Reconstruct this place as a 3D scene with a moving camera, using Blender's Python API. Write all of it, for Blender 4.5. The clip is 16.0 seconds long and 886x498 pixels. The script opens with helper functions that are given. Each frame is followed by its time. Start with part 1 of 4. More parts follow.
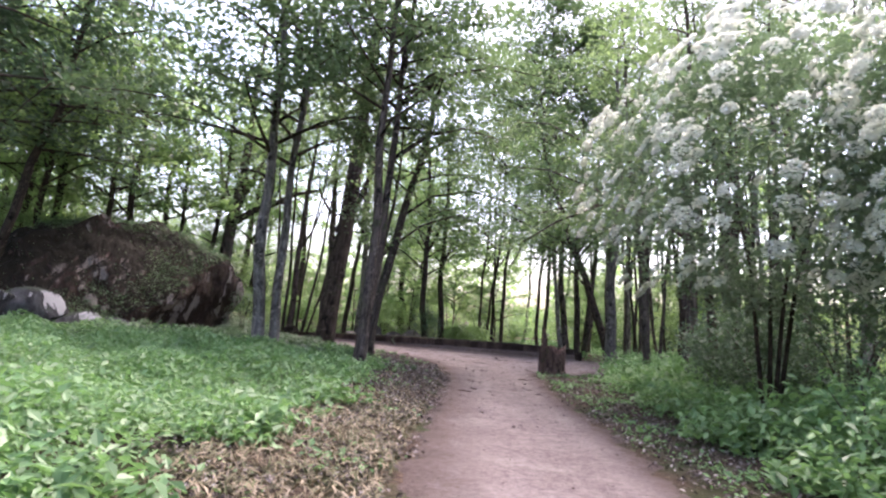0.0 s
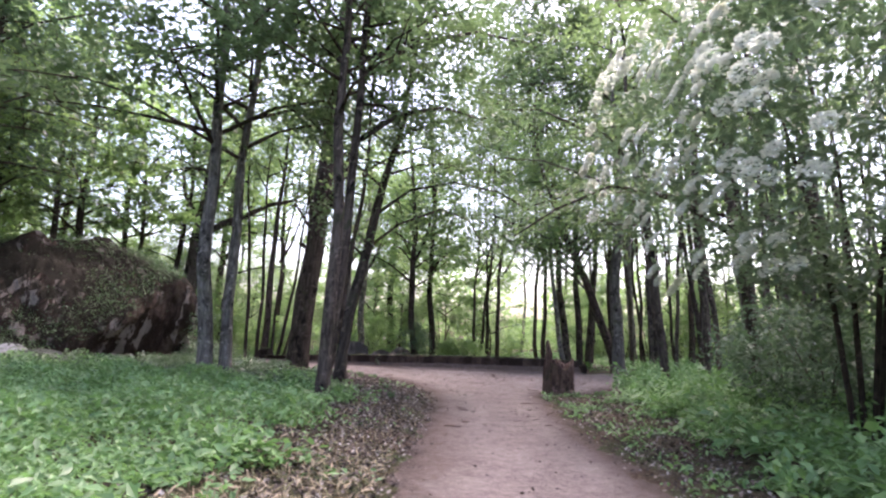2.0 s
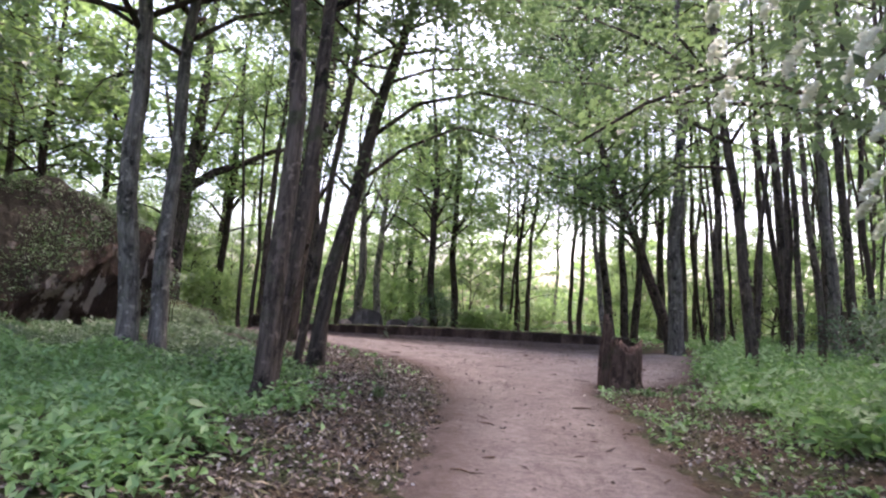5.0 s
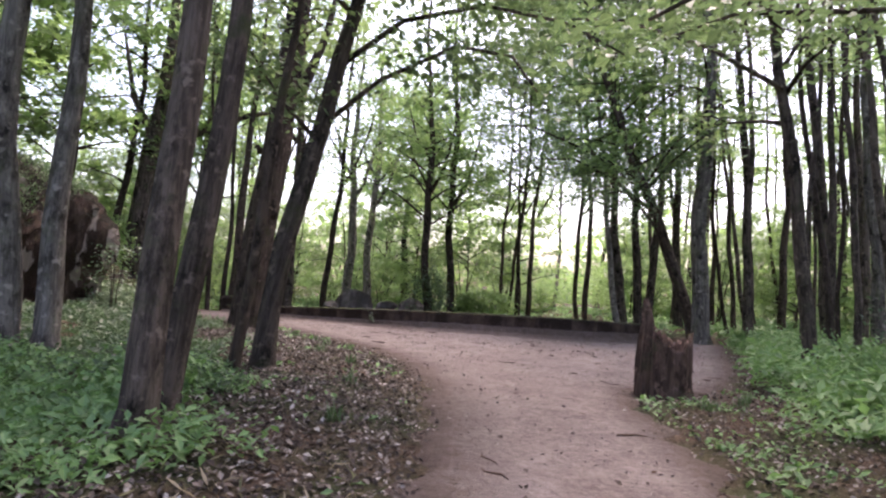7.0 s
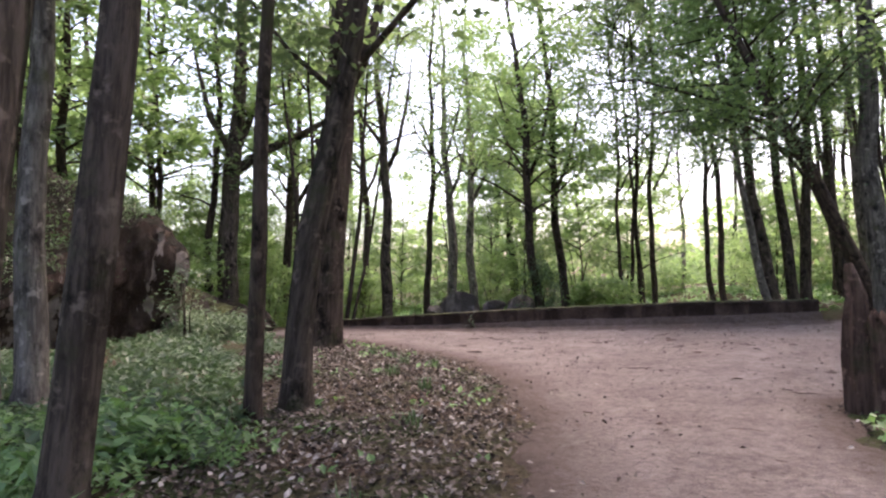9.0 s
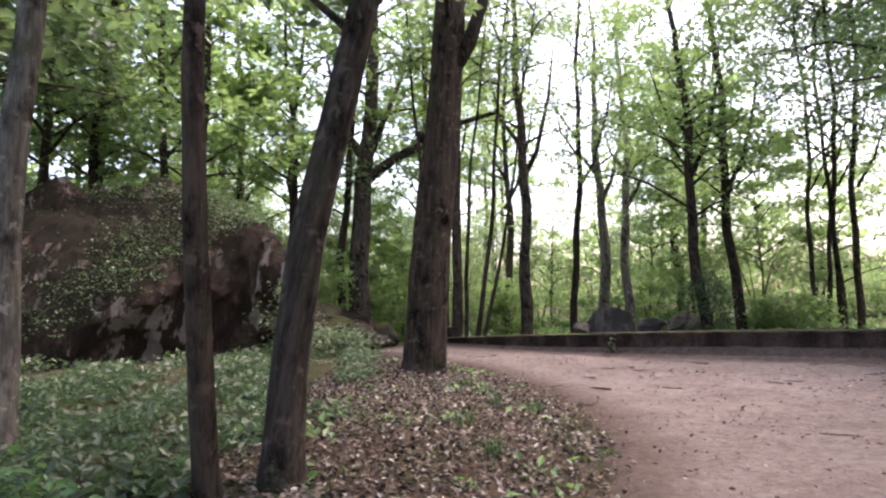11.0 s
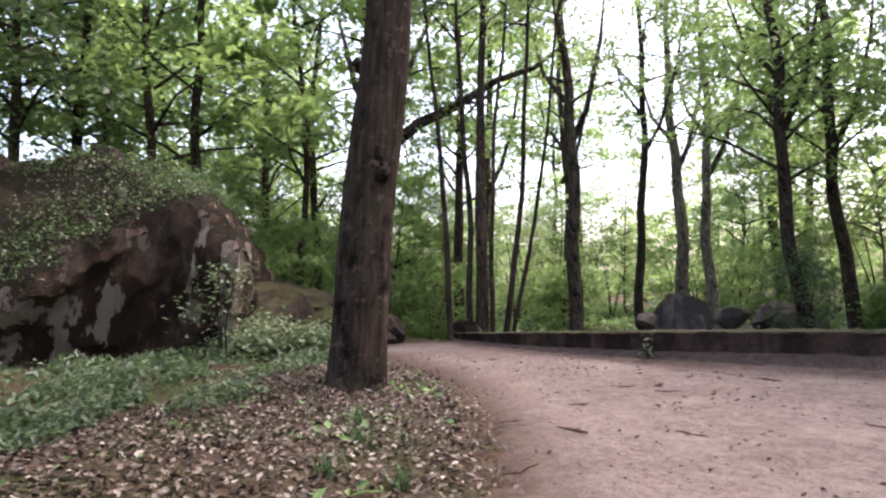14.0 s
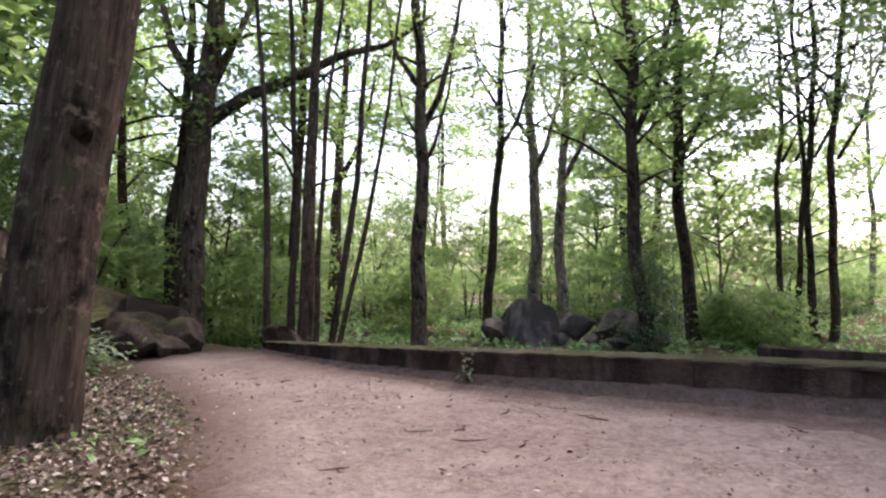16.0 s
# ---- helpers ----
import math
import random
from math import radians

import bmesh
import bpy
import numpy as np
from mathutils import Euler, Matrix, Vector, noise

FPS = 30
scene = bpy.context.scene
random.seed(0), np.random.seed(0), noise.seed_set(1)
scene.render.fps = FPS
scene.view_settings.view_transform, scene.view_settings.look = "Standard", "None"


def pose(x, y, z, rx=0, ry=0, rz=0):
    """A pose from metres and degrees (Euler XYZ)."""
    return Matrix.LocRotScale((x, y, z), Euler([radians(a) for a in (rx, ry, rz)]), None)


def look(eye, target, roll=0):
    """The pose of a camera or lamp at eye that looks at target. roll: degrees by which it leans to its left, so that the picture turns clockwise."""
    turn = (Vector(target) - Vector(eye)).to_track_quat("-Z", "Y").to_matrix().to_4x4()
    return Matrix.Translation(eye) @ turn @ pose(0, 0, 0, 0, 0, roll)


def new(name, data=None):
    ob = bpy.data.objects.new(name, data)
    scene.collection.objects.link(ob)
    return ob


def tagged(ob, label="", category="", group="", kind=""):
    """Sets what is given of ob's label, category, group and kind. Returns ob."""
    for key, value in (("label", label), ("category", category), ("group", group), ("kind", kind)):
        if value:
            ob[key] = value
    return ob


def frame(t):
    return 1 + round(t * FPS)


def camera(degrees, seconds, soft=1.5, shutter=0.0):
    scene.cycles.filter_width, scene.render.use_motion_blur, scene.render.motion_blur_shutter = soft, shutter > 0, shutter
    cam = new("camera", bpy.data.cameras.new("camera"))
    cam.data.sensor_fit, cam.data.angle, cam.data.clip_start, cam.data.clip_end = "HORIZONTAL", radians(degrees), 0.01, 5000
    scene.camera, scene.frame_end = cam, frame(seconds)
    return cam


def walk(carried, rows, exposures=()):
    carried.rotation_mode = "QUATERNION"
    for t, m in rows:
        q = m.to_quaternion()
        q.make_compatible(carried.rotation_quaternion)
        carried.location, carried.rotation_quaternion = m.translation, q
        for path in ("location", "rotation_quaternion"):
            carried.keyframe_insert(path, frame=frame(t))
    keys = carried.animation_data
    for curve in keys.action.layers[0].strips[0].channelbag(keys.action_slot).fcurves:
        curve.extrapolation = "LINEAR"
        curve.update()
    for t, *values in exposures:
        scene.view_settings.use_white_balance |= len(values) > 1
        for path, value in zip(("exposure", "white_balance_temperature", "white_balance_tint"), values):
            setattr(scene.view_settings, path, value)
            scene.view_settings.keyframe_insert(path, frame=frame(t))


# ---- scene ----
cam = camera(71.0, 16.0, soft=2.3)
# seconds, place, then the three turns in degrees
PATH = [
    (0, 0.000, 0.000, 1.498, 96.59, -4.69, -0.00),
    (0.5, 0.089, 0.749, 1.502, 97.35, -4.17, -0.67),
    (1, 0.175, 1.510, 1.507, 97.17, -2.15, 2.25),
    (1.5, 0.244, 2.297, 1.511, 97.18, -3.86, 1.27),
    (2, 0.295, 3.109, 1.507, 97.97, -2.21, -0.41),
    (2.5, 0.331, 3.927, 1.502, 96.49, -1.46, 0.67),
    (3, 0.358, 4.739, 1.500, 95.96, -3.14, 0.19),
    (3.5, 0.404, 5.556, 1.504, 96.27, -2.31, 3.25),
    (4, 0.459, 6.378, 1.515, 95.69, -3.17, 5.62),
    (4.5, 0.500, 7.181, 1.527, 95.46, -3.42, 1.92),
    (6.8, 0.486, 10.707, 1.527, 93.11, -3.35, 2.87),
    (7, 0.488, 10.989, 1.527, 93.25, -3.68, 1.75),
    (7.5, 0.524, 11.656, 1.512, 93.24, -1.91, 1.29),
    (8, 0.603, 12.354, 1.492, 92.71, 0.05, 5.61),
    (8.5, 0.648, 13.059, 1.477, 92.58, -0.22, 6.16),
    (9, 0.684, 13.740, 1.470, 92.97, 2.13, 12.42),
    (9.5, 0.692, 14.424, 1.470, 94.22, 2.13, 22.06),
    (9.7, 0.700, 14.685, 1.473, 94.54, 1.89, 23.84),
    (12, 1.032, 17.532, 1.508, 93.77, 1.64, 31.36),
    (12.5, 1.025, 18.214, 1.485, 93.21, 1.66, 35.23),
    (13, 1.031, 18.965, 1.472, 93.17, 1.42, 36.09),
    (13.5, 1.095, 19.740, 1.461, 94.27, 2.20, 36.22),
    (14, 1.159, 20.477, 1.443, 93.57, 1.78, 36.05),
    (14.5, 1.127, 21.175, 1.443, 92.72, -0.43, 33.05),
    (15, 1.060, 21.807, 1.459, 92.73, 0.11, 30.12),
    (15.5, 1.016, 22.408, 1.518, 92.94, 1.23, 28.54),
    (16, 1.026, 22.989, 1.581, 92.92, 0.02, 24.44),
]
walk(cam, [(t, pose(x, y, z, rx, ry, rz)) for t, x, y, z, rx, ry, rz in PATH],
     exposures=[(0.0, 2.33, 6350, 25), (4.5, 2.37, 6450, 25), (8.0, 2.31, 6800, 25), (12.0, 2.45, 6850, 23), (16.0, 2.46, 6850, 23)])

# ---- light: a bright overcast sky ----
world = bpy.data.worlds.new("overcast_sky")
scene.world = world
world.use_nodes = True
wn = world.node_tree.nodes
sky = wn.new("ShaderNodeTexSky")
sky.sky_type = 'NISHITA'
sky.sun_disc = False
sky.sun_elevation = radians(65)
sky.sun_rotation = radians(27)
sky.air_density, sky.dust_density, sky.ozone_density = 1.0, 4.5, 0.7
world.node_tree.links.new(sky.outputs[0], wn["Background"].inputs[0])
wn["Background"].inputs[1].default_value = 0.15
sun = new("sun", bpy.data.lights.new("sun", 'SUN'))
sun.data.energy, sun.data.angle, sun.data.color = 0.8, radians(35), (1.0, 0.96, 0.9)
sun.matrix_world = look((9, 36, 44), (0, 18, 0))


# ---- materials ----
def material(name, rough=0.8, spec=0.3):
    m = bpy.data.materials.new(name)
    m.use_nodes = True
    b = m.node_tree.nodes["Principled BSDF"]
    b.inputs["Roughness"].default_value = rough
    b.inputs["Specular IOR Level"].default_value = spec
    return m, m.node_tree.nodes, m.node_tree.links, b


def noise_tex(n, l, scale, detail=4.0, rough=0.6, stretch=None, coord="Object"):
    tc = n.new("ShaderNodeTexCoord")
    t = n.new("ShaderNodeTexNoise")
    t.inputs["Scale"].default_value = scale
    t.inputs["Detail"].default_value = detail
    t.inputs["Roughness"].default_value = rough
    if stretch:
        mp = n.new("ShaderNodeMapping")
        mp.inputs["Scale"].default_value = stretch
        l.new(tc.outputs[coord], mp.inputs["Vector"])
        l.new(mp.outputs[0], t.inputs["Vector"])
    else:
        l.new(tc.outputs[coord], t.inputs["Vector"])
    return t.outputs["Fac"]


def ramp(n, l, fac, stops):
    r = n.new("ShaderNodeValToRGB")
    els = r.color_ramp.elements
    while len(els) < len(stops):
        els.new(0.5)
    for e, (p, c) in zip(els, stops):
        e.position, e.color = p, (*c, 1)
    l.new(fac, r.inputs[0])
    return r.outputs[0]


def mix(n, l, fac, a, b, kind='MIX'):
    m = n.new("ShaderNodeMix")
    m.data_type, m.blend_type = 'RGBA', kind
    for s, v in ((0, fac), (6, a), (7, b)):
        if isinstance(v, (int, float)):
            m.inputs[s].default_value = v
        elif isinstance(v, tuple):
            m.inputs[s].default_value = (*v, 1)
        else:
            l.new(v, m.inputs[s])
    return m.outputs[2]


def bump(n, l, b, height, strength, dist):
    bp = n.new("ShaderNodeBump")
    bp.inputs["Strength"].default_value = strength
    bp.inputs["Distance"].default_value = dist
    l.new(height, bp.inputs["Height"])
    l.new(bp.outputs[0], b.inputs["Normal"])


def smooth_step(n, l, v, lo, hi):
    r = n.new("ShaderNodeMapRange")
    r.inputs[1].default_value, r.inputs[2].default_value = lo, hi
    l.new(v, r.inputs[0])
    return r.outputs[0]


def bark_material(name, dark, light, moss):
    m, n, l, b = material(name, 0.92, 0.15)
    ridges = noise_tex(n, l, 13.0, 6.0, 0.72, (1.0, 1.0, 0.11))
    patches = noise_tex(n, l, 1.1, 4.0, 0.6)
    col = ramp(n, l, ridges, [(0.42, dark), (0.58, light)])
    pale = ramp(n, l, patches, [(0.42, tuple(0.75 * c for c in light)), (0.62, tuple(min(1.0, 1.35 * c) for c in light))])
    col = mix(n, l, 0.32, col, pale)
    blotch = noise_tex(n, l, 3.4, 5.0, 0.7, (1.0, 1.0, 0.55))
    col = mix(n, l, smooth_step(n, l, blotch, 0.5, 0.64), col, tuple(0.55 * c for c in dark))
    spots = noise_tex(n, l, 7.0, 3.0, 0.6)
    col = mix(n, l, smooth_step(n, l, spots, 0.58, 0.68), col, tuple(min(1.0, 1.5 * c) for c in light))
    green = noise_tex(n, l, 2.3, 5.0, 0.65)
    col = mix(n, l, smooth_step(n, l, green, 0.54, 0.7), col, moss)
    info = n.new("ShaderNodeObjectInfo")
    hue = n.new("ShaderNodeHueSaturation")
    l.new(col, hue.inputs["Color"])
    rng = n.new("ShaderNodeMapRange")
    rng.inputs[3].default_value, rng.inputs[4].default_value = 0.75, 1.25
    l.new(info.outputs["Random"], rng.inputs[0])
    l.new(rng.outputs[0], hue.inputs["Value"])
    l.new(hue.outputs[0], b.inputs["Base Color"])
    bump(n, l, b, ridges, 1.0, 0.05)
    return m


def leaf_material(name, dark, light, through_colour, share=0.45):
    m, n, l, b = material(name, 0.42, 0.5)
    geo = n.new("ShaderNodeNewGeometry")
    big = noise_tex(n, l, 0.8, 3.0, 0.6)
    col = ramp(n, l, geo.outputs["Random Per Island"], [(0.0, dark), (1.0, light)])
    col = mix(n, l, smooth_step(n, l, big, 0.3, 0.7), col, light, 'MIX')
    col2 = ramp(n, l, geo.outputs["Random Per Island"], [(0.0, tuple(0.7 * c for c in through_colour)), (1.0, through_colour)])
    l.new(mix(n, l, 0.5, ramp(n, l, geo.outputs["Random Per Island"], [(0.0, dark), (1.0, light)]), col), b.inputs["Base Color"])
    tr = n.new("ShaderNodeBsdfTranslucent")
    l.new(col2, tr.inputs["Color"])
    ms = n.new("ShaderNodeMixShader")
    ms.inputs[0].default_value = share
    l.new(b.outputs[0], ms.inputs[1])
    l.new(tr.outputs[0], ms.inputs[2])
    l.new(ms.outputs[0], n["Material Output"].inputs["Surface"])
    return m


M_BARK = bark_material("bark_grey_brown", (0.02, 0.015, 0.012), (0.118, 0.092, 0.076), (0.055, 0.06, 0.03))
M_BARK_DARK = bark_material("bark_dark", (0.022, 0.016, 0.013), (0.085, 0.062, 0.05), (0.05, 0.05, 0.026))
M_BARK_PALE = bark_material("bark_pale", (0.055, 0.046, 0.041), (0.235, 0.208, 0.185), (0.11, 0.115, 0.07))
M_LEAF = leaf_material("leaf_maple", (0.033, 0.062, 0.033), (0.095, 0.138, 0.075), (0.205, 0.31, 0.12))
M_LEAF_DARK = leaf_material("leaf_dark", (0.028, 0.054, 0.03), (0.075, 0.115, 0.066), (0.13, 0.22, 0.095), 0.4)
M_LEAF_LIGHT = leaf_material("leaf_fresh", (0.066, 0.118, 0.042), (0.15, 0.225, 0.085), (0.34, 0.51, 0.17), 0.55)
# lighter copy of the maple leaf; the glow of backlit leaves is in its colours
M_LEAF_MID = leaf_material("leaf_backlit_tone", (0.048, 0.09, 0.036), (0.125, 0.18, 0.08), (0.29, 0.42, 0.15), 0.5)
M_HERB = leaf_material("herb_leaf", (0.05, 0.105, 0.04), (0.17, 0.3, 0.115), (0.22, 0.41, 0.12), 0.38)
# grass green darker than M_HERB, with the shade under the trees in its colour
M_GRASSY = leaf_material("shaded_woodland_grass", (0.025, 0.055, 0.024), (0.085, 0.145, 0.06), (0.11, 0.2, 0.07), 0.3)
M_ELDER = leaf_material("elder_leaf", (0.055, 0.095, 0.055), (0.19, 0.24, 0.16), (0.2, 0.31, 0.14), 0.35)


def litter_material():
    m, n, l, b = material("dry_leaves", 0.8, 0.25)
    geo = n.new("ShaderNodeNewGeometry")
    col = ramp(n, l, geo.outputs["Random Per Island"], [(0.0, (0.022, 0.016, 0.013)), (0.4, (0.06, 0.044, 0.035)), (0.72, (0.12, 0.095, 0.08)), (0.9, (0.22, 0.19, 0.17)), (1.0, (0.36, 0.33, 0.31))])
    l.new(col, b.inputs["Base Color"])
    return m


M_LITTER = litter_material()


def straw_material():
    m, n, l, b = material("dry_grass", 0.8, 0.2)
    geo = n.new("ShaderNodeNewGeometry")
    l.new(ramp(n, l, geo.outputs["Random Per Island"], [(0.0, (0.1, 0.11, 0.05)), (0.5, (0.2, 0.16, 0.1)), (1.0, (0.32, 0.26, 0.18))]), b.inputs["Base Color"])
    return m


M_STRAW = straw_material()


def flower_material():
    m, n, l, b = material("elder_flower", 0.7, 0.2)
    geo = n.new("ShaderNodeNewGeometry")
    l.new(ramp(n, l, geo.outputs["Random Per Island"], [(0.0, (0.76, 0.76, 0.68)), (1.0, (0.9, 0.9, 0.85))]), b.inputs["Base Color"])
    tr = n.new("ShaderNodeBsdfTranslucent")
    tr.inputs["Color"].default_value = (0.8, 0.82, 0.7, 1)
    ms = n.new("ShaderNodeMixShader")
    ms.inputs[0].default_value = 0.45
    l.new(b.outputs[0], ms.inputs[1])
    l.new(tr.outputs[0], ms.inputs[2])
    l.new(ms.outputs[0], n["Material Output"].inputs["Surface"])
    return m


M_FLOWER = flower_material()


def path_material():
    m, n, l, b = material("trodden_sandy_earth", 0.95, 0.12)
    big = noise_tex(n, l, 0.5, 4.0, 0.6)
    mid = noise_tex(n, l, 5.5, 5.0, 0.68)
    fine = noise_tex(n, l, 60.0, 3.0, 0.7)
    patch = noise_tex(n, l, 1.3, 6.0, 0.7)
    grit = noise_tex(n, l, 14.0, 5.0, 0.75)
    col = ramp(n, l, big, [(0.36, (0.1, 0.073, 0.065)), (0.5, (0.18, 0.142, 0.134)), (0.64, (0.25, 0.208, 0.196))])
    col = mix(n, l, 0.52, col, ramp(n, l, mid, [(0.38, (0.06, 0.042, 0.038)), (0.66, (0.27, 0.224, 0.212))]))
    col = mix(n, l, smooth_step(n, l, patch, 0.5, 0.62), col, mix(n, l, 0.65, col, (0.085, 0.061, 0.054)))
    pale = noise_tex(n, l, 0.8, 5.0, 0.65)
    col = mix(n, l, smooth_step(n, l, pale, 0.54, 0.68), col, mix(n, l, 0.6, col, (0.3, 0.264, 0.246)))
    col = mix(n, l, 0.36, col, ramp(n, l, grit, [(0.38, (0.045, 0.032, 0.027)), (0.62, (0.28, 0.234, 0.222))]))
    col = mix(n, l, 0.22, col, ramp(n, l, fine, [(0.35, (0.05, 0.037, 0.031)), (0.65, (0.33, 0.283, 0.270))]))
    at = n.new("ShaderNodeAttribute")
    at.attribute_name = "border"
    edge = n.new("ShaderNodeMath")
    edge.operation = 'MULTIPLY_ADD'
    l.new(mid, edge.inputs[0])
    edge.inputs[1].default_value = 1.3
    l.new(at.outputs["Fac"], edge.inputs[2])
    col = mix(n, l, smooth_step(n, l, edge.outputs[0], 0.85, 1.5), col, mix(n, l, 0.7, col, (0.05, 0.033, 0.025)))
    l.new(col, b.inputs["Base Color"])
    both = n.new("ShaderNodeMath")
    both.operation = 'ADD'
    l.new(grit, both.inputs[0])
    l.new(mid, both.inputs[1])
    bump(n, l, b, both.outputs[0], 0.85, 0.05)
    return m


M_PATH = path_material()


def soil_material():
    m, n, l, b = material("woodland_soil", 0.97, 0.1)
    big = noise_tex(n, l, 0.7, 4.0, 0.6)
    fine = noise_tex(n, l, 22.0, 5.0, 0.75)
    col = ramp(n, l, fine, [(0.3, (0.03, 0.02, 0.014)), (0.55, (0.085, 0.058, 0.042)), (0.75, (0.2, 0.15, 0.11))])
    col = mix(n, l, smooth_step(n, l, big, 0.42, 0.62), col, (0.045, 0.055, 0.024))
    l.new(col, b.inputs["Base Color"])
    bump(n, l, b, fine, 0.9, 0.05)
    return m


M_SOIL = soil_material()


def rock_material(name, base_dark, base_light, moss, moss_level, pale=None):
    m, n, l, b = material(name, 0.93, 0.15)
    big = noise_tex(n, l, 0.55, 6.0, 0.65)
    mid = noise_tex(n, l, 2.2, 6.0, 0.7)
    fine = noise_tex(n, l, 26.0, 4.0, 0.7)
    streak = noise_tex(n, l, 1.6, 5.0, 0.6, (1.0, 1.0, 0.3))
    col = ramp(n, l, mid, [(0.35, base_dark), (0.7, base_light)])
    col = mix(n, l, smooth_step(n, l, streak, 0.42, 0.53), col, tuple(0.5 * c for c in base_dark))
    col = mix(n, l, 0.25, col, ramp(n, l, fine, [(0.3, tuple(0.4 * c for c in base_dark)), (0.7, base_light)]))
    geo = n.new("ShaderNodeNewGeometry")
    sep = n.new("ShaderNodeSeparateXYZ")
    l.new(geo.outputs["Normal"], sep.inputs[0])
    if pale:
        flakes = noise_tex(n, l, 1.7, 7.0, 0.6, (1.0, 1.0, 0.34))
        col = mix(n, l, smooth_step(n, l, flakes, 0.55, 0.57), col, mix(n, l, fine, tuple(0.7 * c for c in pale), pale))
    up = n.new("ShaderNodeMath")
    up.operation = 'MULTIPLY_ADD'
    l.new(big, up.inputs[0])
    up.inputs[1].default_value = 1.4
    l.new(sep.outputs[2], up.inputs[2])
    mossy = ramp(n, l, mid, [(0.3, tuple(0.45 * c for c in moss)), (0.7, moss)])
    col = mix(n, l, smooth_step(n, l, up.outputs[0], moss_level, moss_level + 0.3), col, mossy)
    l.new(col, b.inputs["Base Color"])
    both = n.new("ShaderNodeMath")
    both.operation = 'ADD'
    l.new(mid, both.inputs[0])
    l.new(fine, both.inputs[1])
    bump(n, l, b, both.outputs[0], 0.8, 0.08)
    return m


# moss and earth colour of upward faces is deepened to hold the canopy's shade
M_ROCK = rock_material("weathered_concrete_rock", (0.04, 0.022, 0.017), (0.16, 0.115, 0.095), (0.02, 0.016, 0.011), 0.9, (0.3, 0.25, 0.225))
M_BOULDER = rock_material("boulder_stone", (0.1, 0.082, 0.078), (0.3, 0.26, 0.25), (0.17, 0.165, 0.06), 1.5)
M_WALL = rock_material("stained_concrete", (0.04, 0.027, 0.023), (0.135, 0.095, 0.08), (0.045, 0.04, 0.024), 1.5)
M_MOSSY = rock_material("mossy_rock", (0.04, 0.03, 0.025), (0.13, 0.1, 0.085), (0.09, 0.1, 0.035), 1.4)
M_COPING = rock_material("pale_concrete_edge", (0.05, 0.04, 0.033), (0.16, 0.13, 0.105), (0.06, 0.065, 0.03), 1.4)
M_SLAB = rock_material("bleached_concrete", (0.035, 0.034, 0.036), (0.15, 0.15, 0.16), (0.06, 0.075, 0.05), 1.35, (0.42, 0.42, 0.44))
M_OAK = bark_material("bark_oak", (0.013, 0.0095, 0.008), (0.072, 0.053, 0.043), (0.04, 0.04, 0.022))
M_STUMP = bark_material("rotten_stump_wood", (0.03, 0.018, 0.015), (0.12, 0.078, 0.064), (0.045, 0.045, 0.025))
M_TWIG = bark_material("twig", (0.03, 0.02, 0.015), (0.12, 0.08, 0.06), (0.08, 0.06, 0.04))

# ---- mesh helpers ----
rng = np.random.default_rng(7)


def mesh_of(name, verts, faces, mat, smooth=False):
    me = bpy.data.meshes.new(name)
    me.from_pydata([tuple(v) for v in np.asarray(verts, float).tolist()], [], [list(f) for f in (faces.tolist() if isinstance(faces, np.ndarray) else faces)])
    me.materials.append(mat)
    if smooth:
        me.polygons.foreach_set("use_smooth", np.ones(len(me.polygons), bool))
    me.update()
    return me


def part(name, me, parent, label=""):
    ob = new(name, me)
    ob.parent = parent
    if label:
        ob["label"] = label
    return ob


def tube(points, radii, sides=10, rough=0.0, seed=0):
    """A closed tapered tube round a line of points."""
    pts = np.asarray(points, float)
    r = np.random.default_rng(seed)
    tang = np.gradient(pts, axis=0)
    tang /= np.linalg.norm(tang, axis=1, keepdims=True)
    ref = np.array([0.31, 0.95, 0.05])
    a = np.cross(tang, ref)
    a /= np.linalg.norm(a, axis=1, keepdims=True)
    c = np.cross(tang, a)
    ang = np.linspace(0, 2 * np.pi, sides, endpoint=False)
    lobes = 1 + rough * (r.normal(size=(1, sides)) * 0.7 + r.normal(size=(len(pts), sides)) * 0.5)
    v = pts[:, None, :] + (np.asarray(radii)[:, None] * lobes)[..., None] * (np.cos(ang)[None, :, None] * a[:, None, :] + np.sin(ang)[None, :, None] * c[:, None, :])
    v = v.reshape(-1, 3)
    f = []
    for i in range(len(pts) - 1):
        for k in range(sides):
            q = (k + 1) % sides
            f.append((i * sides + k, i * sides + q, (i + 1) * sides + q, (i + 1) * sides + k))
    f.append(tuple(range(sides))[::-1])
    f.append(tuple(range((len(pts) - 1) * sides, len(pts) * sides)))
    return v, f


def joined(pieces):
    vs, fs, o = [], [], 0
    for v, f in pieces:
        vs.append(np.asarray(v))
        fs += [tuple(i + o for i in q) for q in f]
        o += len(v)
    return np.concatenate(vs), fs


